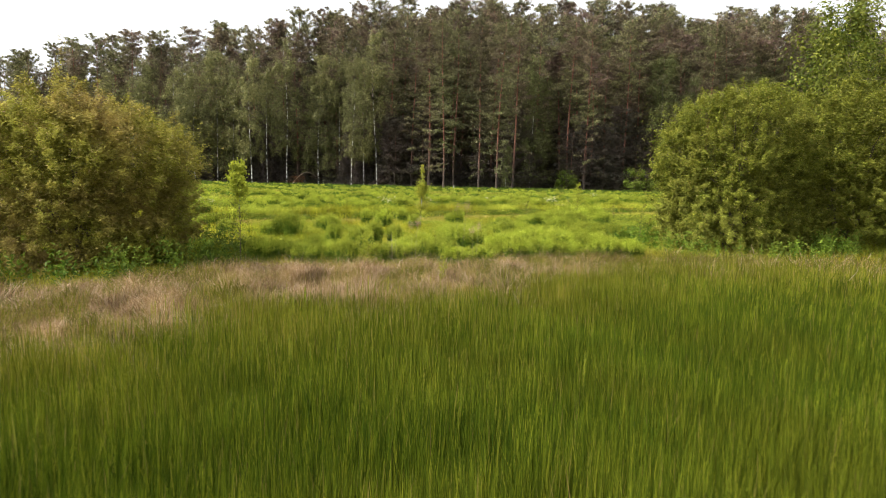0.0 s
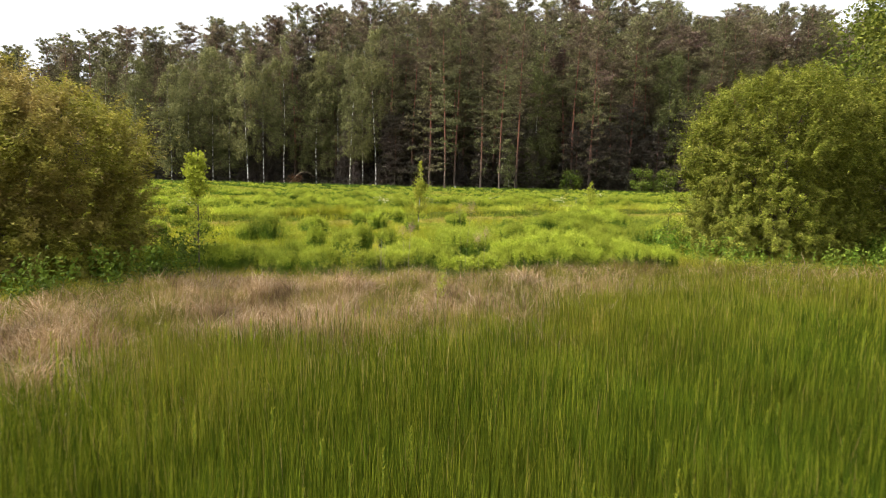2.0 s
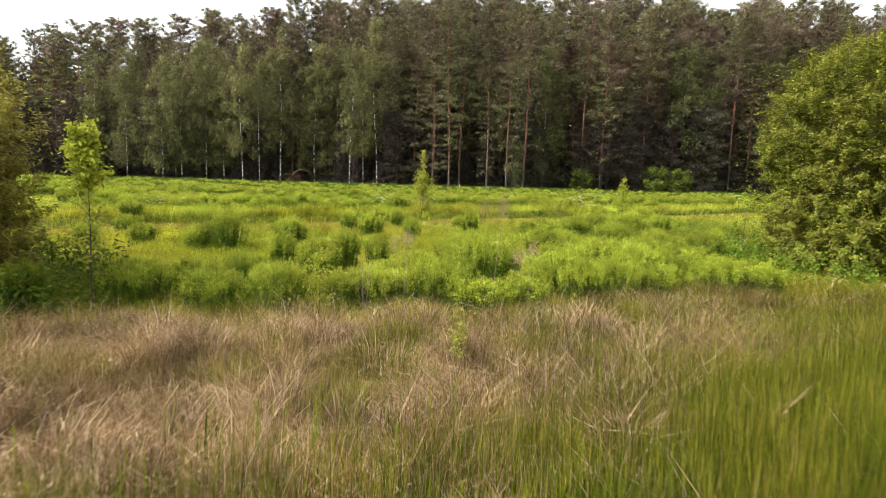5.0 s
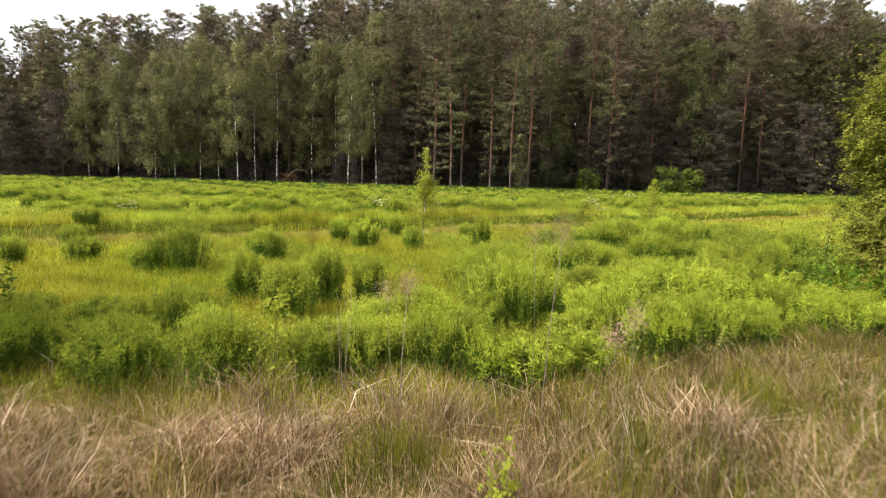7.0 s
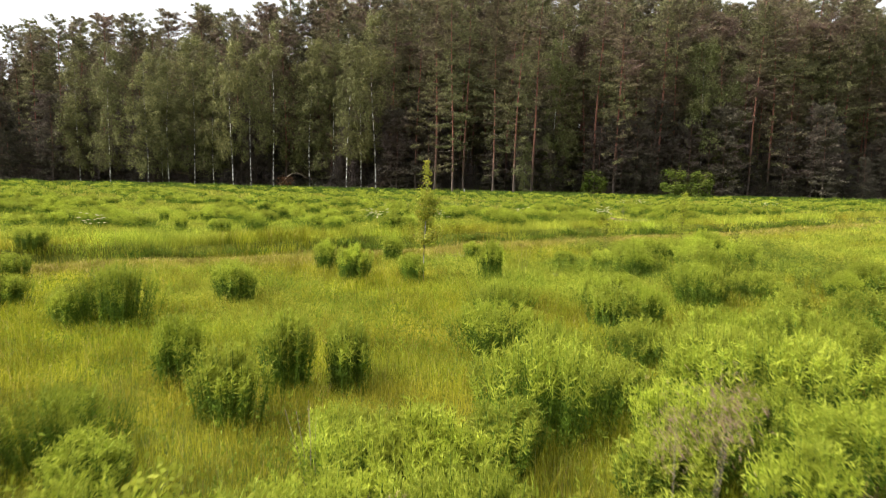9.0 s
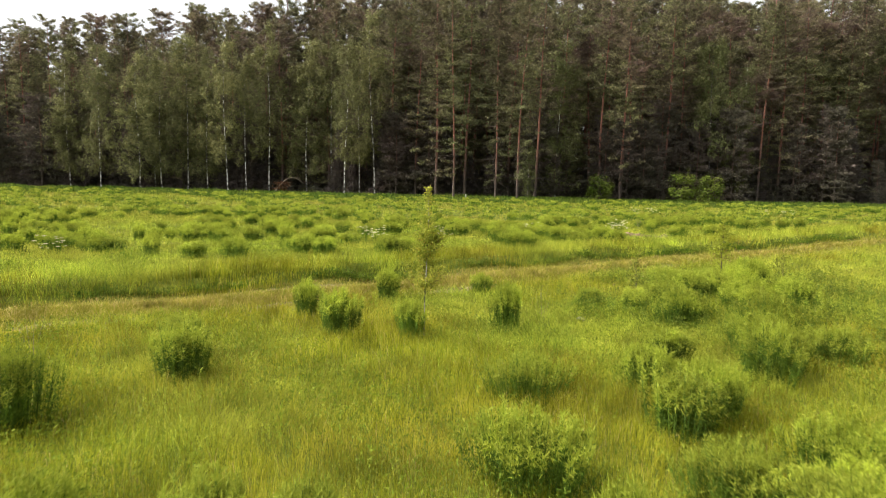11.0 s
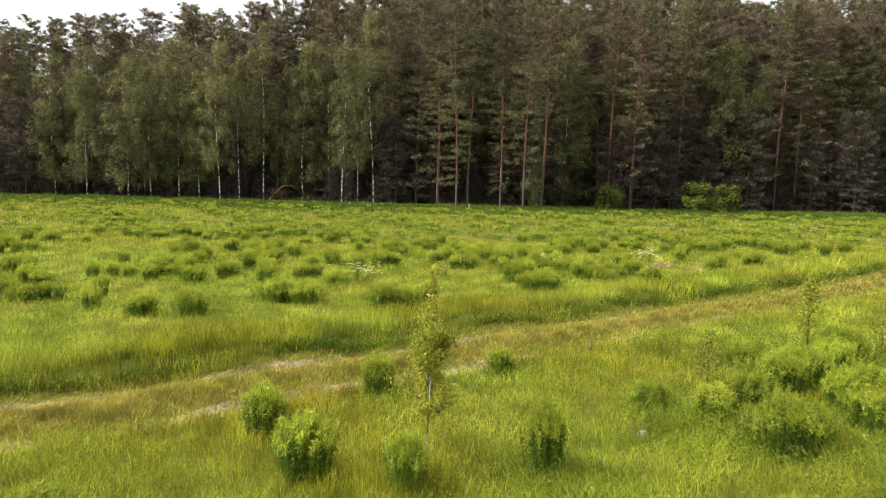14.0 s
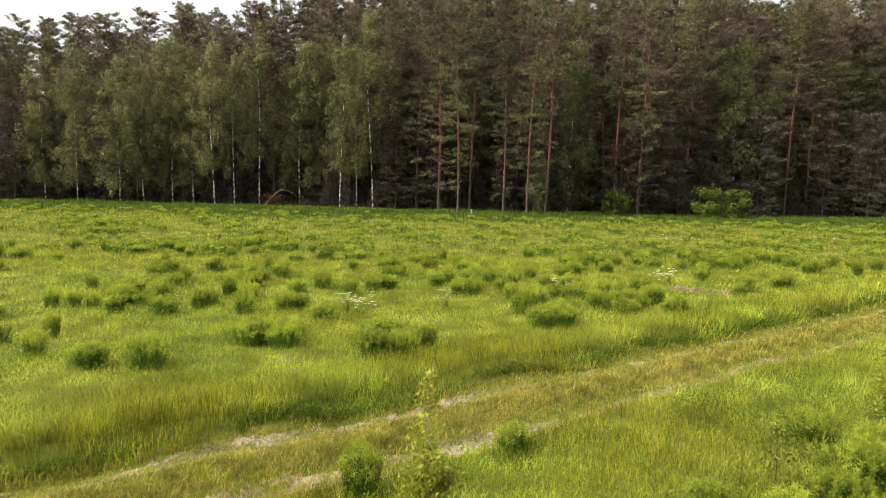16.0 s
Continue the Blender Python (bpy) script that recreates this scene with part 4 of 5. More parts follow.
    for sel, fn, nm, mat in ((fine & ~lush, True, "meadow_grass", GRASS), (~fine & ~past & ~lush, False, "meadow_grass", GRASS), (fine & lush, True, "lush_grass", LUSH), ((past | lush) & ~fine, False, "field_grass", LUSH)):
        k = sel.sum()
        sow(nm, "fine yellow-green meadow grass with seed heads", "grass", mat, rng, x[sel], y[sel], tall[sel] * rng.uniform(0.35, 0.95, k), 0.0037 * (d[sel] / 5) ** 0.85 * rng.uniform(0.6, 1.4, k), rng.uniform(0.05, 0.4, k) + (mat is LUSH) * 0.5 * rng.uniform(size=k), rng.uniform(0, 0.45, k), fn)
    # broad-leaved herbs among the grass
    hx, hy, hd = scatter(rng, -26, 30, 9.5, 46, 620)
    hm = (hy > dry_edge(hx)) & (np.abs(track_d(hx, hy) + 0.75) > 1.7) & (patchy(hx, hy, 0.7, 9) + rng.uniform(-0.25, 0.25, len(hx)) > 0.47)
    hx, hy, hd = hx[hm], hy[hm], hd[hm]
    hp = np.stack([hx, hy, height(hx, hy) + rng.uniform(0.03, 0.30, len(hx)) * (0.6 + 0.6 * patchy(hx, hy, 1.1, 4))], 1)
    me = mesh_np("meadow_herbs", *leaves(rng, hp, 0.048 * (hd / 6) ** 0.45, 0.015 * (hd / 6) ** 0.45, 0.6), [HERB])
    tagged(new("meadow_herbs", me), "low broad-leaved green herbs among the grass", "herbs", kind="stuff")
    # single goldenrod stems standing in the grass
    gx, gy, gd = scatter(rng, -14, 14, 9.6, 30, 5)
    gm = (gy > dry_edge(gx)) & (np.abs(track_d(gx, gy) + 0.75) > 1.5) & (patchy(gx, gy, 0.6, 17) > 0.40)
    gx, gy = gx[gm], gy[gm]
    gh, per = rng.uniform(0.25, 0.6, len(gx)), 18
    u = rng.uniform(0.25, 1.0, (len(gx), per))
    gp = np.stack([np.repeat(gx, per), np.repeat(gy, per), (height(gx, gy)[:, None] + u * gh[:, None]).ravel()], 1)
    me = mesh_np("goldenrod_stems", *leaves(rng, gp, 0.055, 0.009, 0.5), [HERB])
    tagged(new("goldenrod_stems", me), "single leafy goldenrod stems standing in the grass", "plants", kind="stuff")
    # dark leafy weeds standing thick on the near side of the track
    wx, wy = rng.uniform(2.6, 10, 1900), rng.uniform(18.5, 26.5, 1900)
    wm = (track_d(wx, wy) < -2.3) & (patchy(wx, wy, 0.75, 31) + rng.uniform(-0.2, 0.2, 1900) + 0.10 * np.clip(wx - 4.5, -2, 2) > 0.45)
    wx, wy = wx[wm], wy[wm]
    wh, per = rng.uniform(0.18, 0.48, len(wx)), 40
    u = rng.uniform(0.08, 1.0, (len(wx), per))
    wp = np.stack([np.repeat(wx, per), np.repeat(wy, per), (height(wx, wy)[:, None] + u * wh[:, None]).ravel()], 1)
    wp[:, :2] += rng.normal(size=(len(wp), 2)) * 0.035
    me = mesh_np("weed_thicket", *leaves(rng, wp, 0.058, 0.012, 0.6), [WEED])
    tagged(new("weed_thicket", me), "dark green leafy weeds standing thick beside the track", "weeds", kind="stuff")
    # low dark leaves, added to draw the shadow line under the edge of the bank
    s = rng.uniform(-9, 24, 20000)
    q = 0.43 + 0.06 * np.sin(s * 1.3) + rng.normal(0, 0.045, len(s))
    bx, by = s * 0.819 - q * 0.574, far_rut(0) + s * 0.574 + q * 0.819
    keep = patchy(bx, by, 0.9, 21) + rng.uniform(-0.2, 0.2, len(bx)) > 0.28
    bx, by = bx[keep], by[keep]
    bp = np.stack([bx, by, height(bx, by) + rng.uniform(0.01, 0.10, len(bx))], 1)
    me = mesh_np("bank_herbs", *leaves(rng, bp, 0.06, 0.023, 0.4), [NETTLE])
    tagged(new("bank_herbs", me), "dark leaf strip standing for the shadow line under the bank", "herbs", kind="stuff")
    # taller green grass crowding the lip of the bank
    s = rng.uniform(-12, 24, 9000)
    q = 0.62 + 0.10 * np.sin(s * 0.9) + np.abs(rng.normal(0, 0.16, len(s)))
    bx, by = s * 0.819 - q * 0.574, far_rut(0) + s * 0.574 + q * 0.819
    keep = rng.uniform(size=len(s)) < np.clip(1.0 - 0.05 * (s + 4), 0.2, 1)
    bx, by, n = bx[keep], by[keep], keep.sum()
    sow("bank_grass", "tall green grass hanging over the bank of the track", "grass", LUSH, rng, bx, by, rng.uniform(0.08, 0.22, n), rng.uniform(0.006, 0.014, n), rng.uniform(0.1, 0.5, n), rng.uniform(0, 0.4, n))
    # worn strip
    x, y, d = scatter(rng, -16, 26, 10, 48, 3600)
    td = track_d(x, y)
    m = (np.abs(td + 0.75) < 1.12)
    rut = np.where(x < 0.5, 0.9, 0.6) * np.exp(-((td / 0.18) ** 2)) + np.where(x < 2.5, 1.15, 0.75) * np.exp(-(((td + 1.55) / 0.20) ** 2))
    m &= rng.uniform(size=len(x)) > (0.55 + 0.35 * patchy(x, y, 1.1, 6)) * rut
    n = m.sum()
    sow("track_grass", "short worn olive grass between the ruts", "grass", TRACKGRASS, rng, x[m], y[m], rng.uniform(0.03, 0.12, n) + 0.15 * np.exp(-(((td[m] + 0.78) / 0.36) ** 2)) * rng.uniform(size=n), 0.006 * (d[m] / 5) ** 0.9 * rng.uniform(0.6, 1.4, n), rng.uniform(0.1, 0.8, n), rng.uniform(0, 0.5, n))
    # far meadow
    n = 190000
    y = 40 + 44 * rng.uniform(size=n) ** 1.2
    x = rng.uniform(-1, 1, n) * (0.74 * (y + 4.2) + 1.5)
    d = np.hypot(x, y - 14)
    sow("far_grass", "yellow-green grass of the far meadow", "grass", FARGRASS, rng, x, y, (0.09 + 0.15 * patchy(x, y, 0.3, 3)) * rng.uniform(0.5, 1.2, n), 0.0008 * d * rng.uniform(0.6, 1.6, n), rng.uniform(0.05, 0.5, n), np.zeros(n), False)
    # taller dark herbs in front of the wood
    n = 110000
    x = rng.uniform(-66, 70, n)
    y = rng.normal(76.5, 3.4, n) + np.clip(x - 12, 0, None) * 0.12 + 1.5 * np.sin(x * 0.13)
    sow("edge_herbs", "tall dark green herbs before the wood", "herbs", EDGEGRASS, rng, x, y, rng.uniform(0.15, 0.42, n) * (0.4 + 1.0 * patchy(x, y, 0.5, 4)), rng.uniform(0.05, 0.14, n), rng.uniform(0.05, 0.4, n), np.zeros(n), False)
    # thinner growth beside and behind the path
    x, y = rng.normal(0, 13, 300000), rng.normal(0, 7, 300000)
    m = ~(in_view(x, y) & (y > -2.0)) & (y > -20) & (y < reed_edge(x) + rng.normal(0, 0.5, len(x)))
    n = m.sum()
    sow("outer_rushes", "dark green rushes beside and behind the open bed", "rushes", REED, rng, x[m], y[m], rng.uniform(0.26, 0.50, n), rng.uniform(0.016, 0.04, n), rng.uniform(0, 0.25, n), np.zeros(n), False)
    x, y = rng.normal(0, 15, 160000), rng.uniform(-4, 13, 160000)
    m = ~in_view(x, y) & (y > reed_edge(x) - 0.5) & (y < dry_edge(x) + rng.normal(0, 0.4, len(x)))
    n = m.sum()
    sow("outer_dry_grass", "bleached dead grass beside the open band", "dry grass", STRAW, rng, x[m], y[m], rng.uniform(0.2, 0.5, n), rng.uniform(0.012, 0.03, n), rng.uniform(0.1, 0.7, n), np.zeros(n), False)
    x, y = rng.uniform(-62, 66, 330000), rng.uniform(-2, 80, 330000)
    m = ~in_view(x, y) & (y > dry_edge(x) - 0.5) & (np.abs(track_d(x, y) + 0.75) > 1.1)
    n = m.sum()
    sow("outer_grass", "yellow-green grass beside the open meadow", "grass", FARGRASS, rng, x[m], y[m], rng.uniform(0.12, 0.4, n), rng.uniform(0.015, 0.04, n), rng.uniform(0.05, 0.4, n), np.zeros(n), False)


sow_meadow()


def make_clump(seed, r, h, stems, per, leaf, label):
    """Goldenrod: a tight bunch of leafy stems, darker leaves below and bright young shoots on top."""
    rng = np.random.default_rng(seed)
    ob = thing("goldenrod_clump", label, "plant", "goldenrod clumps")
    a, q = rng.uniform(0, 2 * np.pi, stems), np.sqrt(rng.uniform(0, 1, stems))
    rim = (1 + 0.22 * np.sin(a * 2 + seed) + 0.14 * np.sin(a * 5 + 2 * seed)) * rng.uniform(0.85, 1.15, stems)
    bx, by = q * r * 0.85 * rim * np.cos(a), q * r * 0.85 * rim * np.sin(a)
    hh = h * (1 - 0.26 * q**2) * rng.uniform(0.82, 1.10, stems)
    lean = 0.18 + 0.15 * rng.uniform(size=stems)
    tops = np.stack([bx * (1 + lean), by * (1 + lean), hh], 1)
    roots = np.stack([bx * 0.9, by * 0.9, np.full(stems, -0.02)], 1)
    tagged(part("stalkwork", mesh_np("clump_stems", *join_np([tube([roots[i], tops[i]], [0.004, 0.0025], 3) for i in range(stems)]), [ROD], smooth=True), ob), kind="stuff")
    # dark below, bright on top: leaf age, plus shade and light put into the colours
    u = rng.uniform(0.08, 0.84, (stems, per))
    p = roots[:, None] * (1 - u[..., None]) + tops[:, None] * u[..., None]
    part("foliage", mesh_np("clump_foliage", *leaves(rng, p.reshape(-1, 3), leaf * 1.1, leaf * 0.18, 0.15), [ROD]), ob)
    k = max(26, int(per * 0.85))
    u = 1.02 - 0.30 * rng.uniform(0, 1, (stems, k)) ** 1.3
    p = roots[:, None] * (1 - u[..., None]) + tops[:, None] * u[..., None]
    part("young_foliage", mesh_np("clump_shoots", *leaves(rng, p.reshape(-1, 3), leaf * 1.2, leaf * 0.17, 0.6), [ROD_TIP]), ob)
    return ob


# goldenrod clumps by the path: x, y, radius, height
NEAR_A = ((-4.05, 15.7, 0.42, 0.74), (-4.6, 15.6, 0.28, 0.5), (-2.3, 13.4, 0.24, 0.65), (-1.22, 13.25, 0.26, 0.72), (-0.66, 13.4, 0.24, 0.62), (-7.1, 16.0, 0.24, 0.5), (-3.35, 10.3, 0.36, 0.58), (-1.5, 10.1, 0.36, 0.6),
          (-1.5, 12.4, 0.28, 0.6), (-8.6, 21.1, 0.4, 0.4), (-6.2, 16.7, 0.3, 0.45), (0.9, 14.9, 0.5, 0.6), (1.35, 13.3, 0.40, 0.7), (2.7, 17.5, 0.36, 0.5), (1.87, 11.5, 0.26, 0.5), (2.96, 13.5, 0.45, 0.66), (4.6, 18.2, 0.5, 0.68),
          (4.2, 14.4, 0.5, 0.62), (5.9, 18.9, 0.4, 0.5), (6.0, 16.1, 0.5, 0.65), (2.9, 12.3, 0.36, 0.5), (4.5, 12.7, 0.36, 0.5), (4.7, 11.9, 0.42, 0.55))
NEAR_B = ((8.4, 17.1, 0.4, 0.5), (-0.13, 10.5, 0.28, 0.45), (0.42, 10.3, 0.40, 0.55), (0.92, 10.0, 0.34, 0.45), (1.45, 10.3, 0.32, 0.45), (-0.72, 10.2, 0.28, 0.5), (-3.5, 18.6, 0.32, 0.52), (-1.53, 20.1, 0.30, 0.64),
          (-0.38, 19.9, 0.23, 0.55), (-2.28, 21.2, 0.25, 0.6), (-0.98, 22.8, 0.25, 0.6), (1.22, 20.3, 0.22, 0.80), (-7.6, 18.9, 0.32, 0.5), (1.14, 17.1, 0.42, 0.52), (2.56, 15.9, 0.34, 0.64), (5.0, 19.3, 0.46, 0.58), (3.25, 12.8, 0.6, 0.75),
          (1.1, 12.4, 0.5, 0.74), (2.1, 11.8, 0.28, 0.35), (-3.04, 17.4, 0.30, 0.62), (4.4, 21.1, 0.46, 0.66), (5.45, 20.0, 0.5, 0.7), (3.4, 18.9, 0.30, 0.45), (5.4, 24.7, 0.4, 0.5), (3.6, 14.9, 0.4, 0.55))
NEAR_C = ((6.4, 22.8, 0.32, 0.6), (-5.5, 27.0, 0.38, 0.54), (-4.15, 29.2, 0.5, 0.52), (-3.4, 29.0, 0.42, 0.45), (-6.6, 27.1, 0.32, 0.4), (-9.8, 28.9, 0.4, 0.42), (-1.42, 27.8, 0.28, 0.58), (-0.95, 28.0, 0.36, 0.48), (-0.45, 28.6, 0.26, 0.42),
          (1.0, 24.3, 0.22, 0.4), (2.45, 30.8, 0.40, 0.54), (2.95, 31.2, 0.28, 0.45), (6.2, 32.6, 0.34, 0.45), (4.8, 32.5, 0.38, 0.4), (-7.6, 38.5, 0.45, 0.5), (-8.8, 39.9, 0.34, 0.44), (-6.9, 33.8, 0.38, 0.4), (-8.7, 32.2, 0.26, 0.42),
          (-9.6, 34.9, 0.34, 0.48), (-9.0, 35.1, 0.4, 0.36), (-4.0, 32.9, 0.25, 0.4), (-1.5, 30.1, 0.4, 0.3), (-1.95, 36.7, 0.34, 0.4), (-0.3, 37.1, 0.25, 0.36),
          (4.6, 22.6, 0.38, 0.5), (5.3, 23.3, 0.45, 0.6), (6.1, 23.9, 0.4, 0.58), (6.8, 24.3, 0.45, 0.65), (3.9, 22.2, 0.3, 0.45), (3.1, 22.6, 0.26, 0.4), (7.4, 25.2, 0.5, 0.7), (6.0, 21.7, 0.42, 0.55), (7.2, 22.6, 0.5, 0.6),
          (-2.45, 11.7, 0.36, 0.52), (-3.1, 11.4, 0.34, 0.48), (-1.95, 11.1, 0.26, 0.42), (-0.35, 11.5, 0.38, 0.45), (0.25, 11.1, 0.34, 0.45), (-2.6, 10.5, 0.3, 0.45), (-4.1, 11.6, 0.34, 0.45), (0.7, 11.6, 0.3, 0.5))


def plant_clumps():
    rng = np.random.default_rng(91)
    small = [make_clump(s, 0.25, 0.6, 96, 36, 0.050, "tight upright clump of goldenrod with bright young tops") for s in (1, 2, 3)]
    broad = [make_clump(s, 0.5, 0.6, 180, 30, 0.053, "broad leafy goldenrod clump with bright young tops") for s in (4, 5)]
    mid = [make_clump(s, 0.4, 0.55, 80, 18, 0.066, "rounded goldenrod clump in the open meadow") for s in (6, 7, 8)]
    used = set()

    def put(p, x, y, r, h, r0, h0):
        h = h * 1.1
        m = placed(x, y, float(height(x, y)), float(rng.uniform(0, 6.28)), r / r0, None, h / h0)
        if p in used:
            copy_thing(p, m @ unscale(p))
        else:
            used.add(p)
            p.matrix_basis = m

    for x, y, r, h in NEAR_A + NEAR_B + NEAR_C:
        if r < 0.36:
            put(small[int(rng.integers(3))], x, y, r, h, 0.25, 0.6)
        else:
            put(broad[int(rng.integers(2))], x, y, r, h, 0.5, 0.6)
    # the thicket beside the path, and scattered small clumps before and behind it
    for i in range(330):
        x, y = float(rng.uniform(-6, 8.5)), float(rng.uniform(9.6, 23))
        thick = np.exp(-(((x - 3.4) / 2.4) ** 2) - ((y - 12.6) / 2.6) ** 2) + 0.5 * np.exp(-(((x + 2.5) / 2.2) ** 2) - ((y - 10.4) / 0.9) ** 2) + 0.10 * np.exp(-(((x - 6.5) / 2.0) ** 2) - ((y - 18) / 4) ** 2)
        if y < float(dry_edge(np.array(x))) or rng.uniform() > thick or (y > 16.5 and x < 4):
            continue
        r = float(rng.uniform(0.22, 0.45))
        put((small if r < 0.32 else broad)[int(rng.integers(2))], x, y, r, float(rng.uniform(0.4, 0.66)), 0.25 if r < 0.32 else 0.5, 0.6)
    done = 0
    while done < 250:
        y = 27.5 + 20 * float(rng.uniform()) ** 0.9
        x = float(rng.uniform(-1, 1)) * (0.70 * (y - 8) + 2)
        if track_d(x, y) < 2.6 or float(patchy(x, y, 0.28, 11)) + float(rng.uniform(-0.3, 0.3)) < 0.42 + 0.25 * (y < 32):
            continue
        r = float(rng.uniform(0.18, 0.38))
        put(mid[done % 3], x, y, r, float(rng.uniform(0.36, 0.52)), 0.4, 0.55)
        done += 1


def far_clumps():
    """Goldenrod of the far meadow, hundreds of small domed clumps."""
    rng = np.random.default_rng(95)
    n = 5200
    y = 43 + 29 * rng.uniform(size=n) ** 0.9
    x = rng.uniform(-1, 1, n) * (0.72 * (y - 2) + 3)
    keep = (track_d(x, y) > 2.0) & (patchy(x, y, 0.28, 11) + rng.uniform(-0.35, 0.35, n) > 0.50)
    x, y = x[keep][:900], y[keep][:900]
    n = len(x)
    r, h = rng.uniform(0.18, 0.42, n), rng.uniform(0.30, 0.52, n)
    # dark sides and bright domes: young growth, with painted shade and light added
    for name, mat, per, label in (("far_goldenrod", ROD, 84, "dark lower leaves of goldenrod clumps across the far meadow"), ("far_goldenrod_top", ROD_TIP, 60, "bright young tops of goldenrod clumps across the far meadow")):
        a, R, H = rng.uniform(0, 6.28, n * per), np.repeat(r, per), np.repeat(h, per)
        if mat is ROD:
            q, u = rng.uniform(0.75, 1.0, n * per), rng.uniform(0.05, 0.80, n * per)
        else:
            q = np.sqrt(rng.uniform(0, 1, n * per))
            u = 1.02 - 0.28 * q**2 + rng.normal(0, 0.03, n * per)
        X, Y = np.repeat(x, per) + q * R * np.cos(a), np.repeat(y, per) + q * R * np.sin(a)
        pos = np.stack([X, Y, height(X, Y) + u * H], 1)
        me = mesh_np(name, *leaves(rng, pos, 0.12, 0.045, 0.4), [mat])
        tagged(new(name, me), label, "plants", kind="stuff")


plant_clumps()
far_clumps()


# ---------- saplings, weeds and small things ----------
def make_sapling(name, label, seed, x, y, h, mat, bark, limbs, per, leaf, spread, low=0.2, lean=0.02, top_heavy=0.0, thick=0.008, bare=0.0, leader=1.0):
    rng = np.random.default_rng(seed)
    ob = thing(name, label, "sapling")
    ob.location = (x, y, float(height(x, y)))
    stem = bent_stem(rng, h, lean)
    part("trunk", mesh_np("sapling_trunk", *tube(stem, thick * h * (1 - 0.85 * np.linspace(0, 1, 9)), 6), [bark], smooth=True), ob)
    t = low + (1 - low) * rng.uniform(0, 1, limbs) ** (1 - 0.5 * top_heavy)
    az = rng.uniform(0, 6.28, limbs)
    root = on_stem(stem, t)
    reach = spread * np.where(t > leader, 0.55 * np.clip(1.06 - t, 0.04, 0.4), np.clip(1.15 - t, 0.22, 0.75)) * rng.uniform(0.5, 1.2, limbs) * (1 + top_heavy * (t > 0.7))
    d = np.stack([np.cos(az), np.sin(az), rng.uniform(0.5, 1.2, limbs)], 1)
    groups, pos = [], []
    for i in range(limbs):
        groups.append(tube([root[i], root[i] + d[i] * reach[i] * 0.5, root[i] + d[i] * reach[i]], [0.0018 * min(h, 2), 0.0014 * min(h, 2), 0.0008], 4))
        k = per if bare < t[i] < leader else per // 7
        u = rng.uniform(0.25, 1.05, k)
        pos.append(root[i] + d[i] * (reach[i] * u)[:, None] + rng.normal(size=(k, 3)) * 0.035)
    tagged(part("branchwork", mesh_np("sapling_twigs", *join_np(groups), [TWIG], smooth=True), ob), kind="stuff")
    part("foliage", mesh_np("sapling_leaves", *leaves(rng, np.concatenate(pos), leaf, leaf * 0.6, 0.15), [mat]), ob)
    return ob


make_sapling("birch_sapling", "young birch with thin pale stem, sparse leaves and bare leader", 101, -0.15, 20.1, 2.4, SAPLEAF, BIRCHBARK, 110, 62, 0.045, 0.43, 0.27, 0.012, thick=0.0042, leader=0.70)
make_sapling("willow_sapling", "slender sapling with light green leaves crowded at its top", 102, -3.78, 10.0, 2.12, SALLOW, TWIG, 72, 42, 0.066, 0.42, 0.15, 0.012, 0.6, thick=0.006, bare=0.68)
make_sapling("alder_sapling", "small dark-stemmed sapling with sparse brownish leaves", 103, 4.2, 23.2, 0.95, WILLOW_FRESH, TWIG, 26, 14, 0.055, 0.5, 0.15, 0.06)
make_sapling("willow_sapling", "silvery green willow shoot above the goldenrod", 104, 6.63, 24.8, 1.75, SALLOW, TWIG, 56, 22, 0.055, 0.42, 0.12)
make_sapling("alder_sapling", "thin dark sapling among the goldenrod", 105, 8.4, 25.4, 0.9, WILLOW_FRESH, TWIG, 20, 12, 0.05, 0.4, 0.15, 0.05)
make_sapling("alder_sapling", "thin dark sapling among the meadow grass", 106, 6.6, 15.6, 1.3, WILLOW_FRESH, TWIG, 22, 12, 0.055, 0.45, 0.15, 0.05)
make_sapling("willow_sapling", "thin yellow-green willow shoots before the goldenrod", 107, -1.0, 9.9, 0.75, SALLOW, TWIG, 26, 18, 0.045, 0.4, 0.2, 0.05)
make_sapling("willow_sapling", "thin yellow-green willow shoots before the goldenrod", 108, 0.6, 7.7, 0.55, SALLOW, TWIG, 14, 14, 0.035, 0.10, 0.3, 0.05)


def make_umbels(seed):
    """Cow parsley: branching stems that carry flat white flower heads."""
    rng = np.random.default_rng(seed)
    ob = thing("cow_parsley", "white-flowered cow parsley standing in the meadow", "plant", "cow parsley plants")
    groups, heads = [], []
    for i in range(18):
        a, q = rng.uniform(0, 6.28), rng.uniform(0, 0.5)
        top = np.array([q * np.cos(a) * 1.4, q * np.sin(a) * 1.4, rng.uniform(0.4, 0.95)])
        groups.append(tube([[q * 0.3 * np.cos(a), q * 0.3 * np.sin(a), -0.02], top * np.array([0.7, 0.7, 0.6]), top], [0.007, 0.005, 0.003], 4))
        rr, aa = 0.045 * np.sqrt(rng.uniform(0, 1, 40)), rng.uniform(0, 6.28, 40)
        heads.append(top + np.stack([rr * np.cos(aa), rr * np.sin(aa), 0.02 - 1.5 * rr**2 + rng.normal(0, 0.006, 40)], 1))
    tagged(part("stalkwork", mesh_np("umbel_stems", *join_np(groups), [ROD], smooth=True), ob), kind="stuff")
    tagged(part("flower_heads", mesh_np("umbel_heads", *leaves(rng, np.concatenate(heads), 0.022, 0.022, 0.4), [UMBEL]), ob), kind="stuff")
    return ob


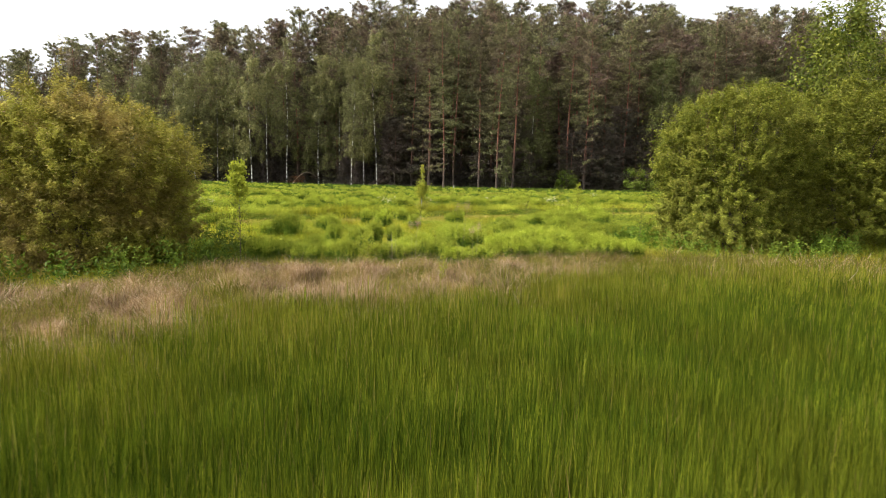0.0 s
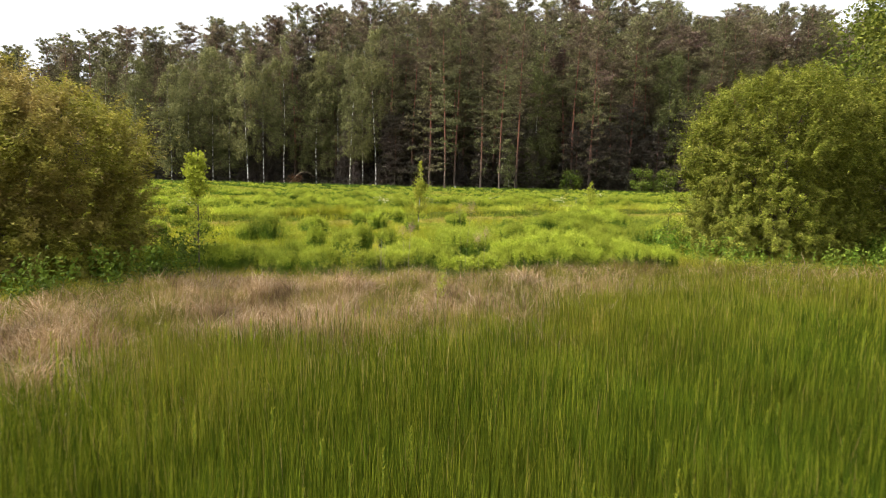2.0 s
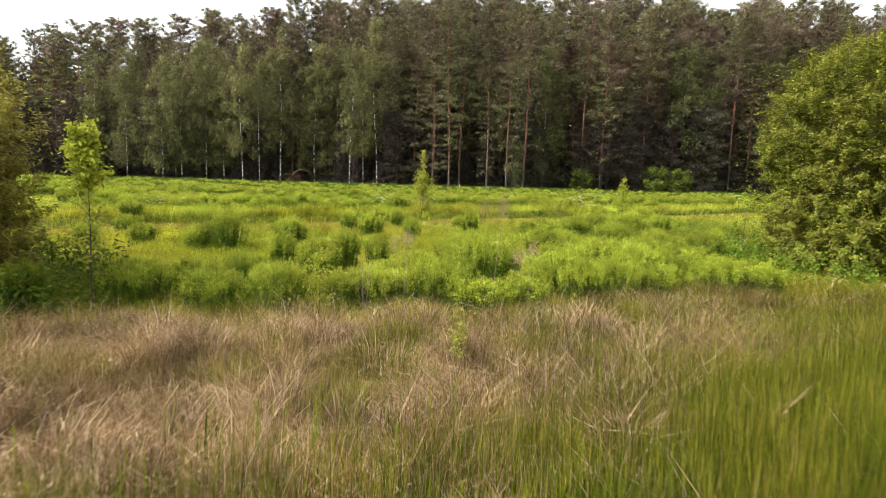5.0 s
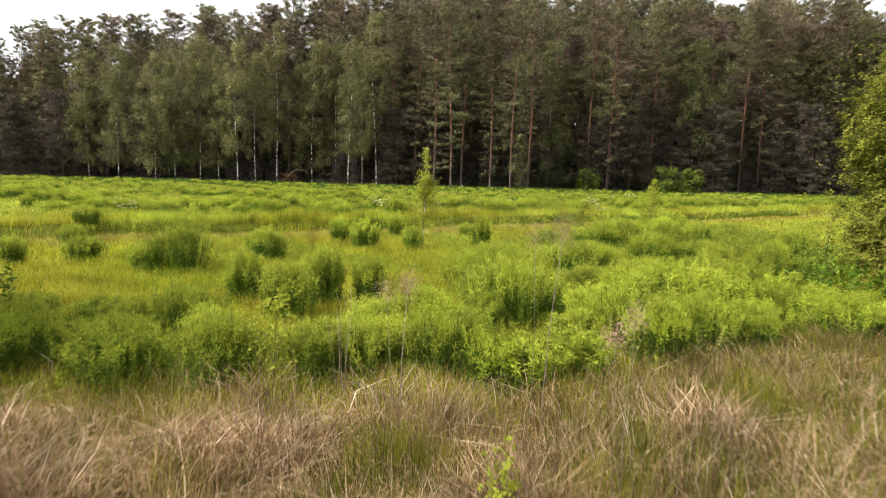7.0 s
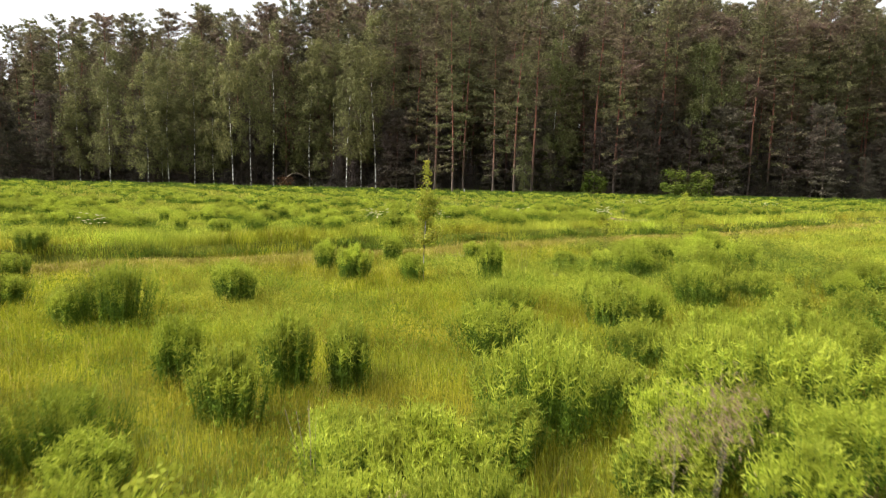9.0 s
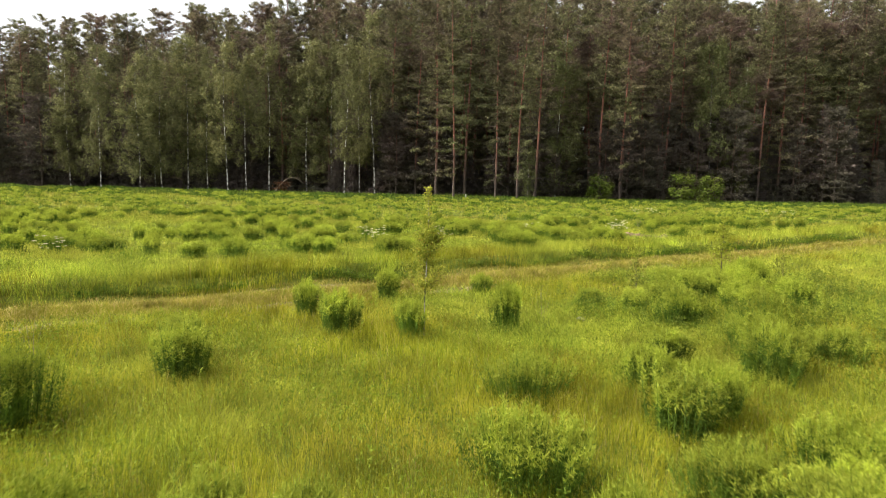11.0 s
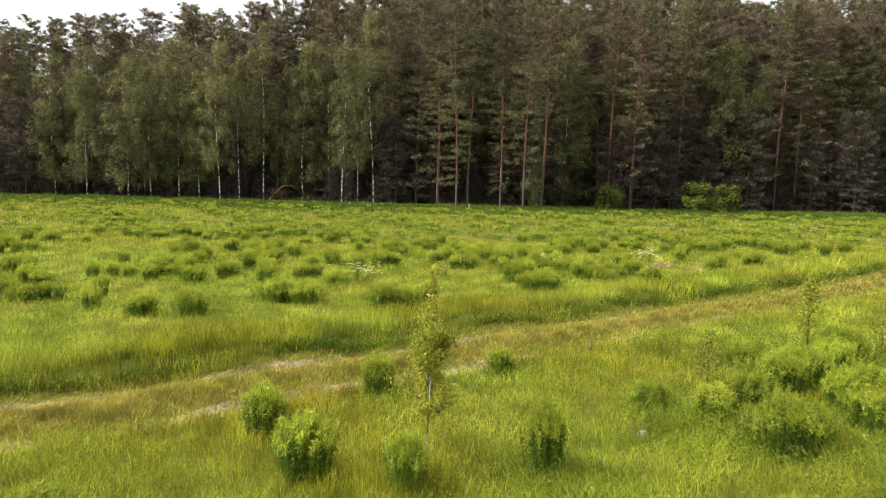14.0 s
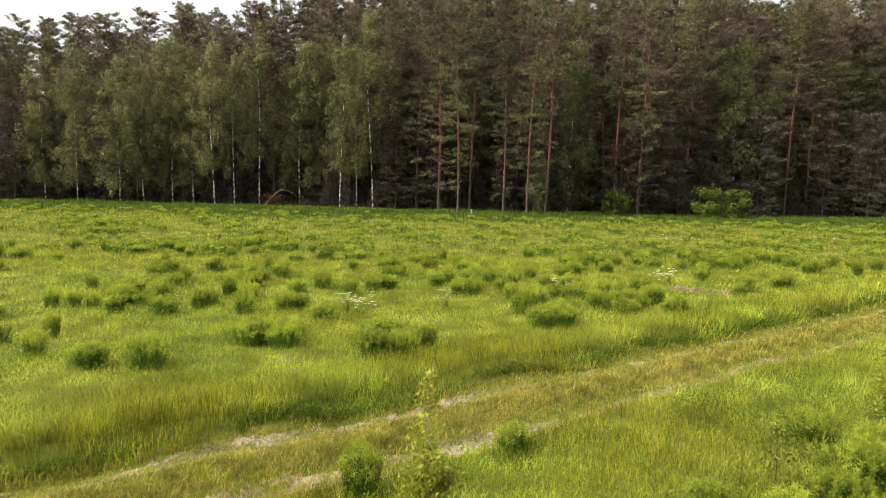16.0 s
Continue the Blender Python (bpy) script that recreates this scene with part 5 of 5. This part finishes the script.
parsley = make_umbels(111)
SPOTS = ((-2.62, 32.4), (0.02, 33.4), (3.5, 36.1), (7.5, 38.0), (12.8, 53.6), (22.8, 56.1), (-10.5, 27.5), (14.2, 54.4), (23.9, 55.6), (-2.25, 32.0), (7.9, 38.3))
parsley.matrix_basis = placed(*SPOTS[0], float(height(*SPOTS[0])), 0.3, 1.1, None, 0.62)
for k, (x, y) in enumerate(SPOTS[1:]):
    copy_thing(parsley, placed(x, y, float(height(x, y)), k * 1.1, 0.9 + 0.12 * (k % 4), None, 0.62) @ unscale(parsley))


def make_heap():
    """A low ridge of bare soil, crumbled along its crest."""
    n, m = 46, 11
    u, v = np.meshgrid(np.linspace(0, 1, n), np.linspace(-1, 1, m))
    x, y = 7.45 + 2.1 * u + 0.12 * np.sin(u * 9), 37.45 - 1.35 * u + 0.30 * v * (0.7 + 0.5 * np.sin(u * 7 + 1))
    lump = np.array([noise.noise(Vector((a * 3.1, b * 3.1, 0.4))) + 0.6 * noise.noise(Vector((a * 9, b * 9, 2.0))) for a, b in zip(x.ravel(), y.ravel())]).reshape(x.shape)
    rise = np.clip(1 - v**2, 0, 1) * np.clip(8 * u * (1 - u), 0, 1)
    z = height(x, y) - 0.03 + rise * (0.15 + 0.14 * lump)
    i = (np.arange(m - 1)[:, None] * n + np.arange(n - 1)[None]).ravel()
    me = mesh_np("soil_mound", np.stack([x, y, z], -1).reshape(-1, 3), [np.stack([i, i + 1, i + n + 1, i + n], 1)], [CLAY], smooth=True)
    tagged(new("soil_mound", me), "low heap of bare brown soil in the meadow grass", "soil heap")


make_heap()


def make_dry_weed(seed, x, y, h, heads, size, label):
    rng = np.random.default_rng(seed)
    ob = thing("dry_weed", label, "weed", "last year's dry weeds")
    ob.location = (x, y, float(height(x, y)))
    groups, pos = [], []
    for i in range(heads):
        a = rng.uniform(0, 6.28)
        top = np.array([0.20 * np.cos(a) * rng.uniform(0.2, 1), 0.20 * np.sin(a) * rng.uniform(0.2, 1), h * rng.uniform(0.86, 1)])
        groups.append(tube([[0.03 * np.cos(a), 0.03 * np.sin(a), -0.02], top * 0.55, top], [0.002, 0.0016, 0.0012], 3))
        pos.append(top + rng.normal(size=(260, 3)) * np.array([size * 1.0, size * 0.9, size * 1.4]))
    tagged(part("stalkwork", mesh_np("weed_stems", *join_np(groups), [DEADTWIG], smooth=True), ob), kind="stuff")
    if size > 0:
        tagged(part("plume", mesh_np("weed_plume", *leaves(rng, np.concatenate(pos), 0.028, 0.003, 0.3), [PLUME]), ob), kind="stuff")
    return ob


make_dry_weed(121, 0.95, 9.05, 1.52, 3, 0.04, "pinkish dry weed with feathery plumes over the goldenrod")
make_dry_weed(127, 0.03, 8.95, 1.1, 3, 0.035, "pinkish dry weed with feathery plumes over the goldenrod")
make_dry_weed(128, 1.2, 7.95, 1.12, 2, 0.03, "pinkish dry weed with feathery plumes over the goldenrod")
make_dry_weed(129, -0.45, 9.8, 0.7, 6, 0.0, "thin brown dead stalks of an old weed")
make_dry_weed(122, -0.55, 11.2, 0.7, 5, 0.0, "thin brown dead stalks of an old weed")
make_dry_weed(124, 2.0, 21.5, 0.7, 5, 0.0, "thin brown dead stalks of an old weed")
make_dry_weed(125, 9.3, 40.6, 0.6, 9, 0.0, "thin brown dead stalks of an old weed")
make_dry_weed(126, -5.2, 17.9, 0.6, 5, 0.0, "thin brown dead stalks of an old weed")


def yellow_spires():
    """Leafy yellow-green shoots that stand in the rushes."""
    rng = np.random.default_rng(131)
    proto = None
    for i in range(1300):
        y = float(rng.uniform(0.8, 9.6))
        x = float(rng.uniform(-0.75, 0.75)) * (y + 4)
        if y > float(reed_edge(x)) + 1.2 or (y < float(reed_edge(x)) - 3.2 and rng.uniform() < 0.6) or float(patchy(x, y, 0.7, 19)) + float(rng.uniform(-0.25, 0.25)) < 0.47:
            continue
        if proto is None:
            proto = thing("loosestrife_shoot", "upright yellow-green leafy shoot among the rushes", "plant", "leafy shoots in the rushes")
            part("stem", mesh_np("shoot_stem", *tube([[0, 0, -0.02], [0.01, 0, 0.3], [0.0, 0.01, 0.6]], [0.004, 0.003, 0.002], 4), [ROD], smooth=True), proto)
            z = np.repeat(np.linspace(0.16, 0.6, 22), 4)
            pos = np.stack([np.zeros(88), np.zeros(88), z], 1)
            part("foliage", mesh_np("shoot_leaves", *leaves(rng, pos, 0.034, 0.006, 1.5), [SPRIG]), proto)
            proto.matrix_basis = placed(x, y, float(height(x, y)))
        else:
            copy_thing(proto, placed(x, y, float(height(x, y)), float(rng.uniform(0, 6)), float(rng.uniform(0.5, 0.86))))


yellow_spires()


def make_post():
    ob = thing("marker_post", "short white marker post at the foot of the wood", "post")
    ob.location = (2.26, 78.4, float(height(2.26, 78.4)))
    bm = bmesh.new()
    bmesh.ops.create_cube(bm, size=1.0, matrix=Matrix.Translation((0, 0, 0.22)) @ Matrix.Diagonal((0.10, 0.10, 0.48, 1)))
    bmesh.ops.bevel(bm, geom=list(bm.edges), offset=0.012, segments=2, affect="EDGES")
    me = bpy.data.meshes.new("post_shaft")
    bm.to_mesh(me)
    bm.free()
    me.materials.append(WHITEPAINT)
    part("shaft", me, ob)
    bm = bmesh.new()
    bmesh.ops.create_cone(bm, cap_ends=True, segments=4, radius1=0.095, radius2=0.01, depth=0.08, matrix=Matrix.Translation((0, 0, 0.50)) @ Matrix.Rotation(radians(45), 4, "Z"))
    me = bpy.data.meshes.new("post_cap")
    bm.to_mesh(me)
    bm.free()
    me.materials.append(WHITEPAINT)
    part("cap", me, ob)


make_post()


def make_fallen(seed, x, y):
    """A dead branch leaning out of the wood, its needles turned russet."""
    rng = np.random.default_rng(seed)
    ob = thing("fallen_branch", "fallen dead branch with russet needles at the wood's edge", "branch")
    ob.location = (x, y, float(height(x, y)))
    u = np.linspace(0, 1, 8)
    p = np.stack([3.2 * u, 0.3 * u, 0.05 + 1.9 * np.sin(u * 2.4) * (1 - 0.2 * u)], 1)
    part("limb", mesh_np("fallen_limb", *tube(p, 0.07 * (1 - 0.8 * u) + 0.01, 6), [DEADTWIG], smooth=True), ob)
    k = rng.uniform(0, 0.45, 260)
    pos = np.stack([3.2 * k, 0.3 * k, np.zeros(260)], 1) + rng.normal(size=(260, 3)) * np.array([0.35, 0.25, 0.1])
    pos[:, 2] = rng.uniform(0.1, 1.2, 260)
    part("foliage", mesh_np("fallen_needles", *leaves(rng, pos, 0.28, 0.1, -0.3), [RUSSET]), ob)


make_fallen(141, -19.4, 85.0)


def scatter_stones():
    """Pale stones worn out of the ruts."""
    rng = np.random.default_rng(151)
    protos = []
    for s in range(3):
        bm = bmesh.new()
        bmesh.ops.create_icosphere(bm, subdivisions=2, radius=0.05)
        for v in bm.verts:
            v.co *= 1 + 0.25 * noise.noise(v.co * 22 + Vector((s * 7, 0, 0)))
            v.co.z *= 0.6
        me = bpy.data.meshes.new("stone")
        bm.to_mesh(me)
        bm.free()
        me.materials.append(STONE)
        protos.append(me)
    for i in range(44):
        off = (0.0, -1.55)[i % 2]
        s = float(rng.uniform(-7, 8))
        q = off + float(rng.normal(0, 0.10))
        x, y = s * 0.819 - q * 0.574, far_rut(0) + s * 0.574 + q * 0.819
        ob = tagged(new("stone", protos[i % 3]), "pale stone lying in the sandy wheel rut", "stone", "stones in the ruts")
        k = float(rng.uniform(0.3, 0.9))
        ob.matrix_basis = placed(x, y, float(height(x, y)) + 0.006, float(rng.uniform(0, 6)), k)
    big = tagged(new("stone", protos[0]), "pale flat stone in the grass beside the track", "stone")
    big.matrix_basis = placed(2.73, 21.6, float(height(2.73, 21.6)) + 0.03, 0.4, 1.7)


scatter_stones()
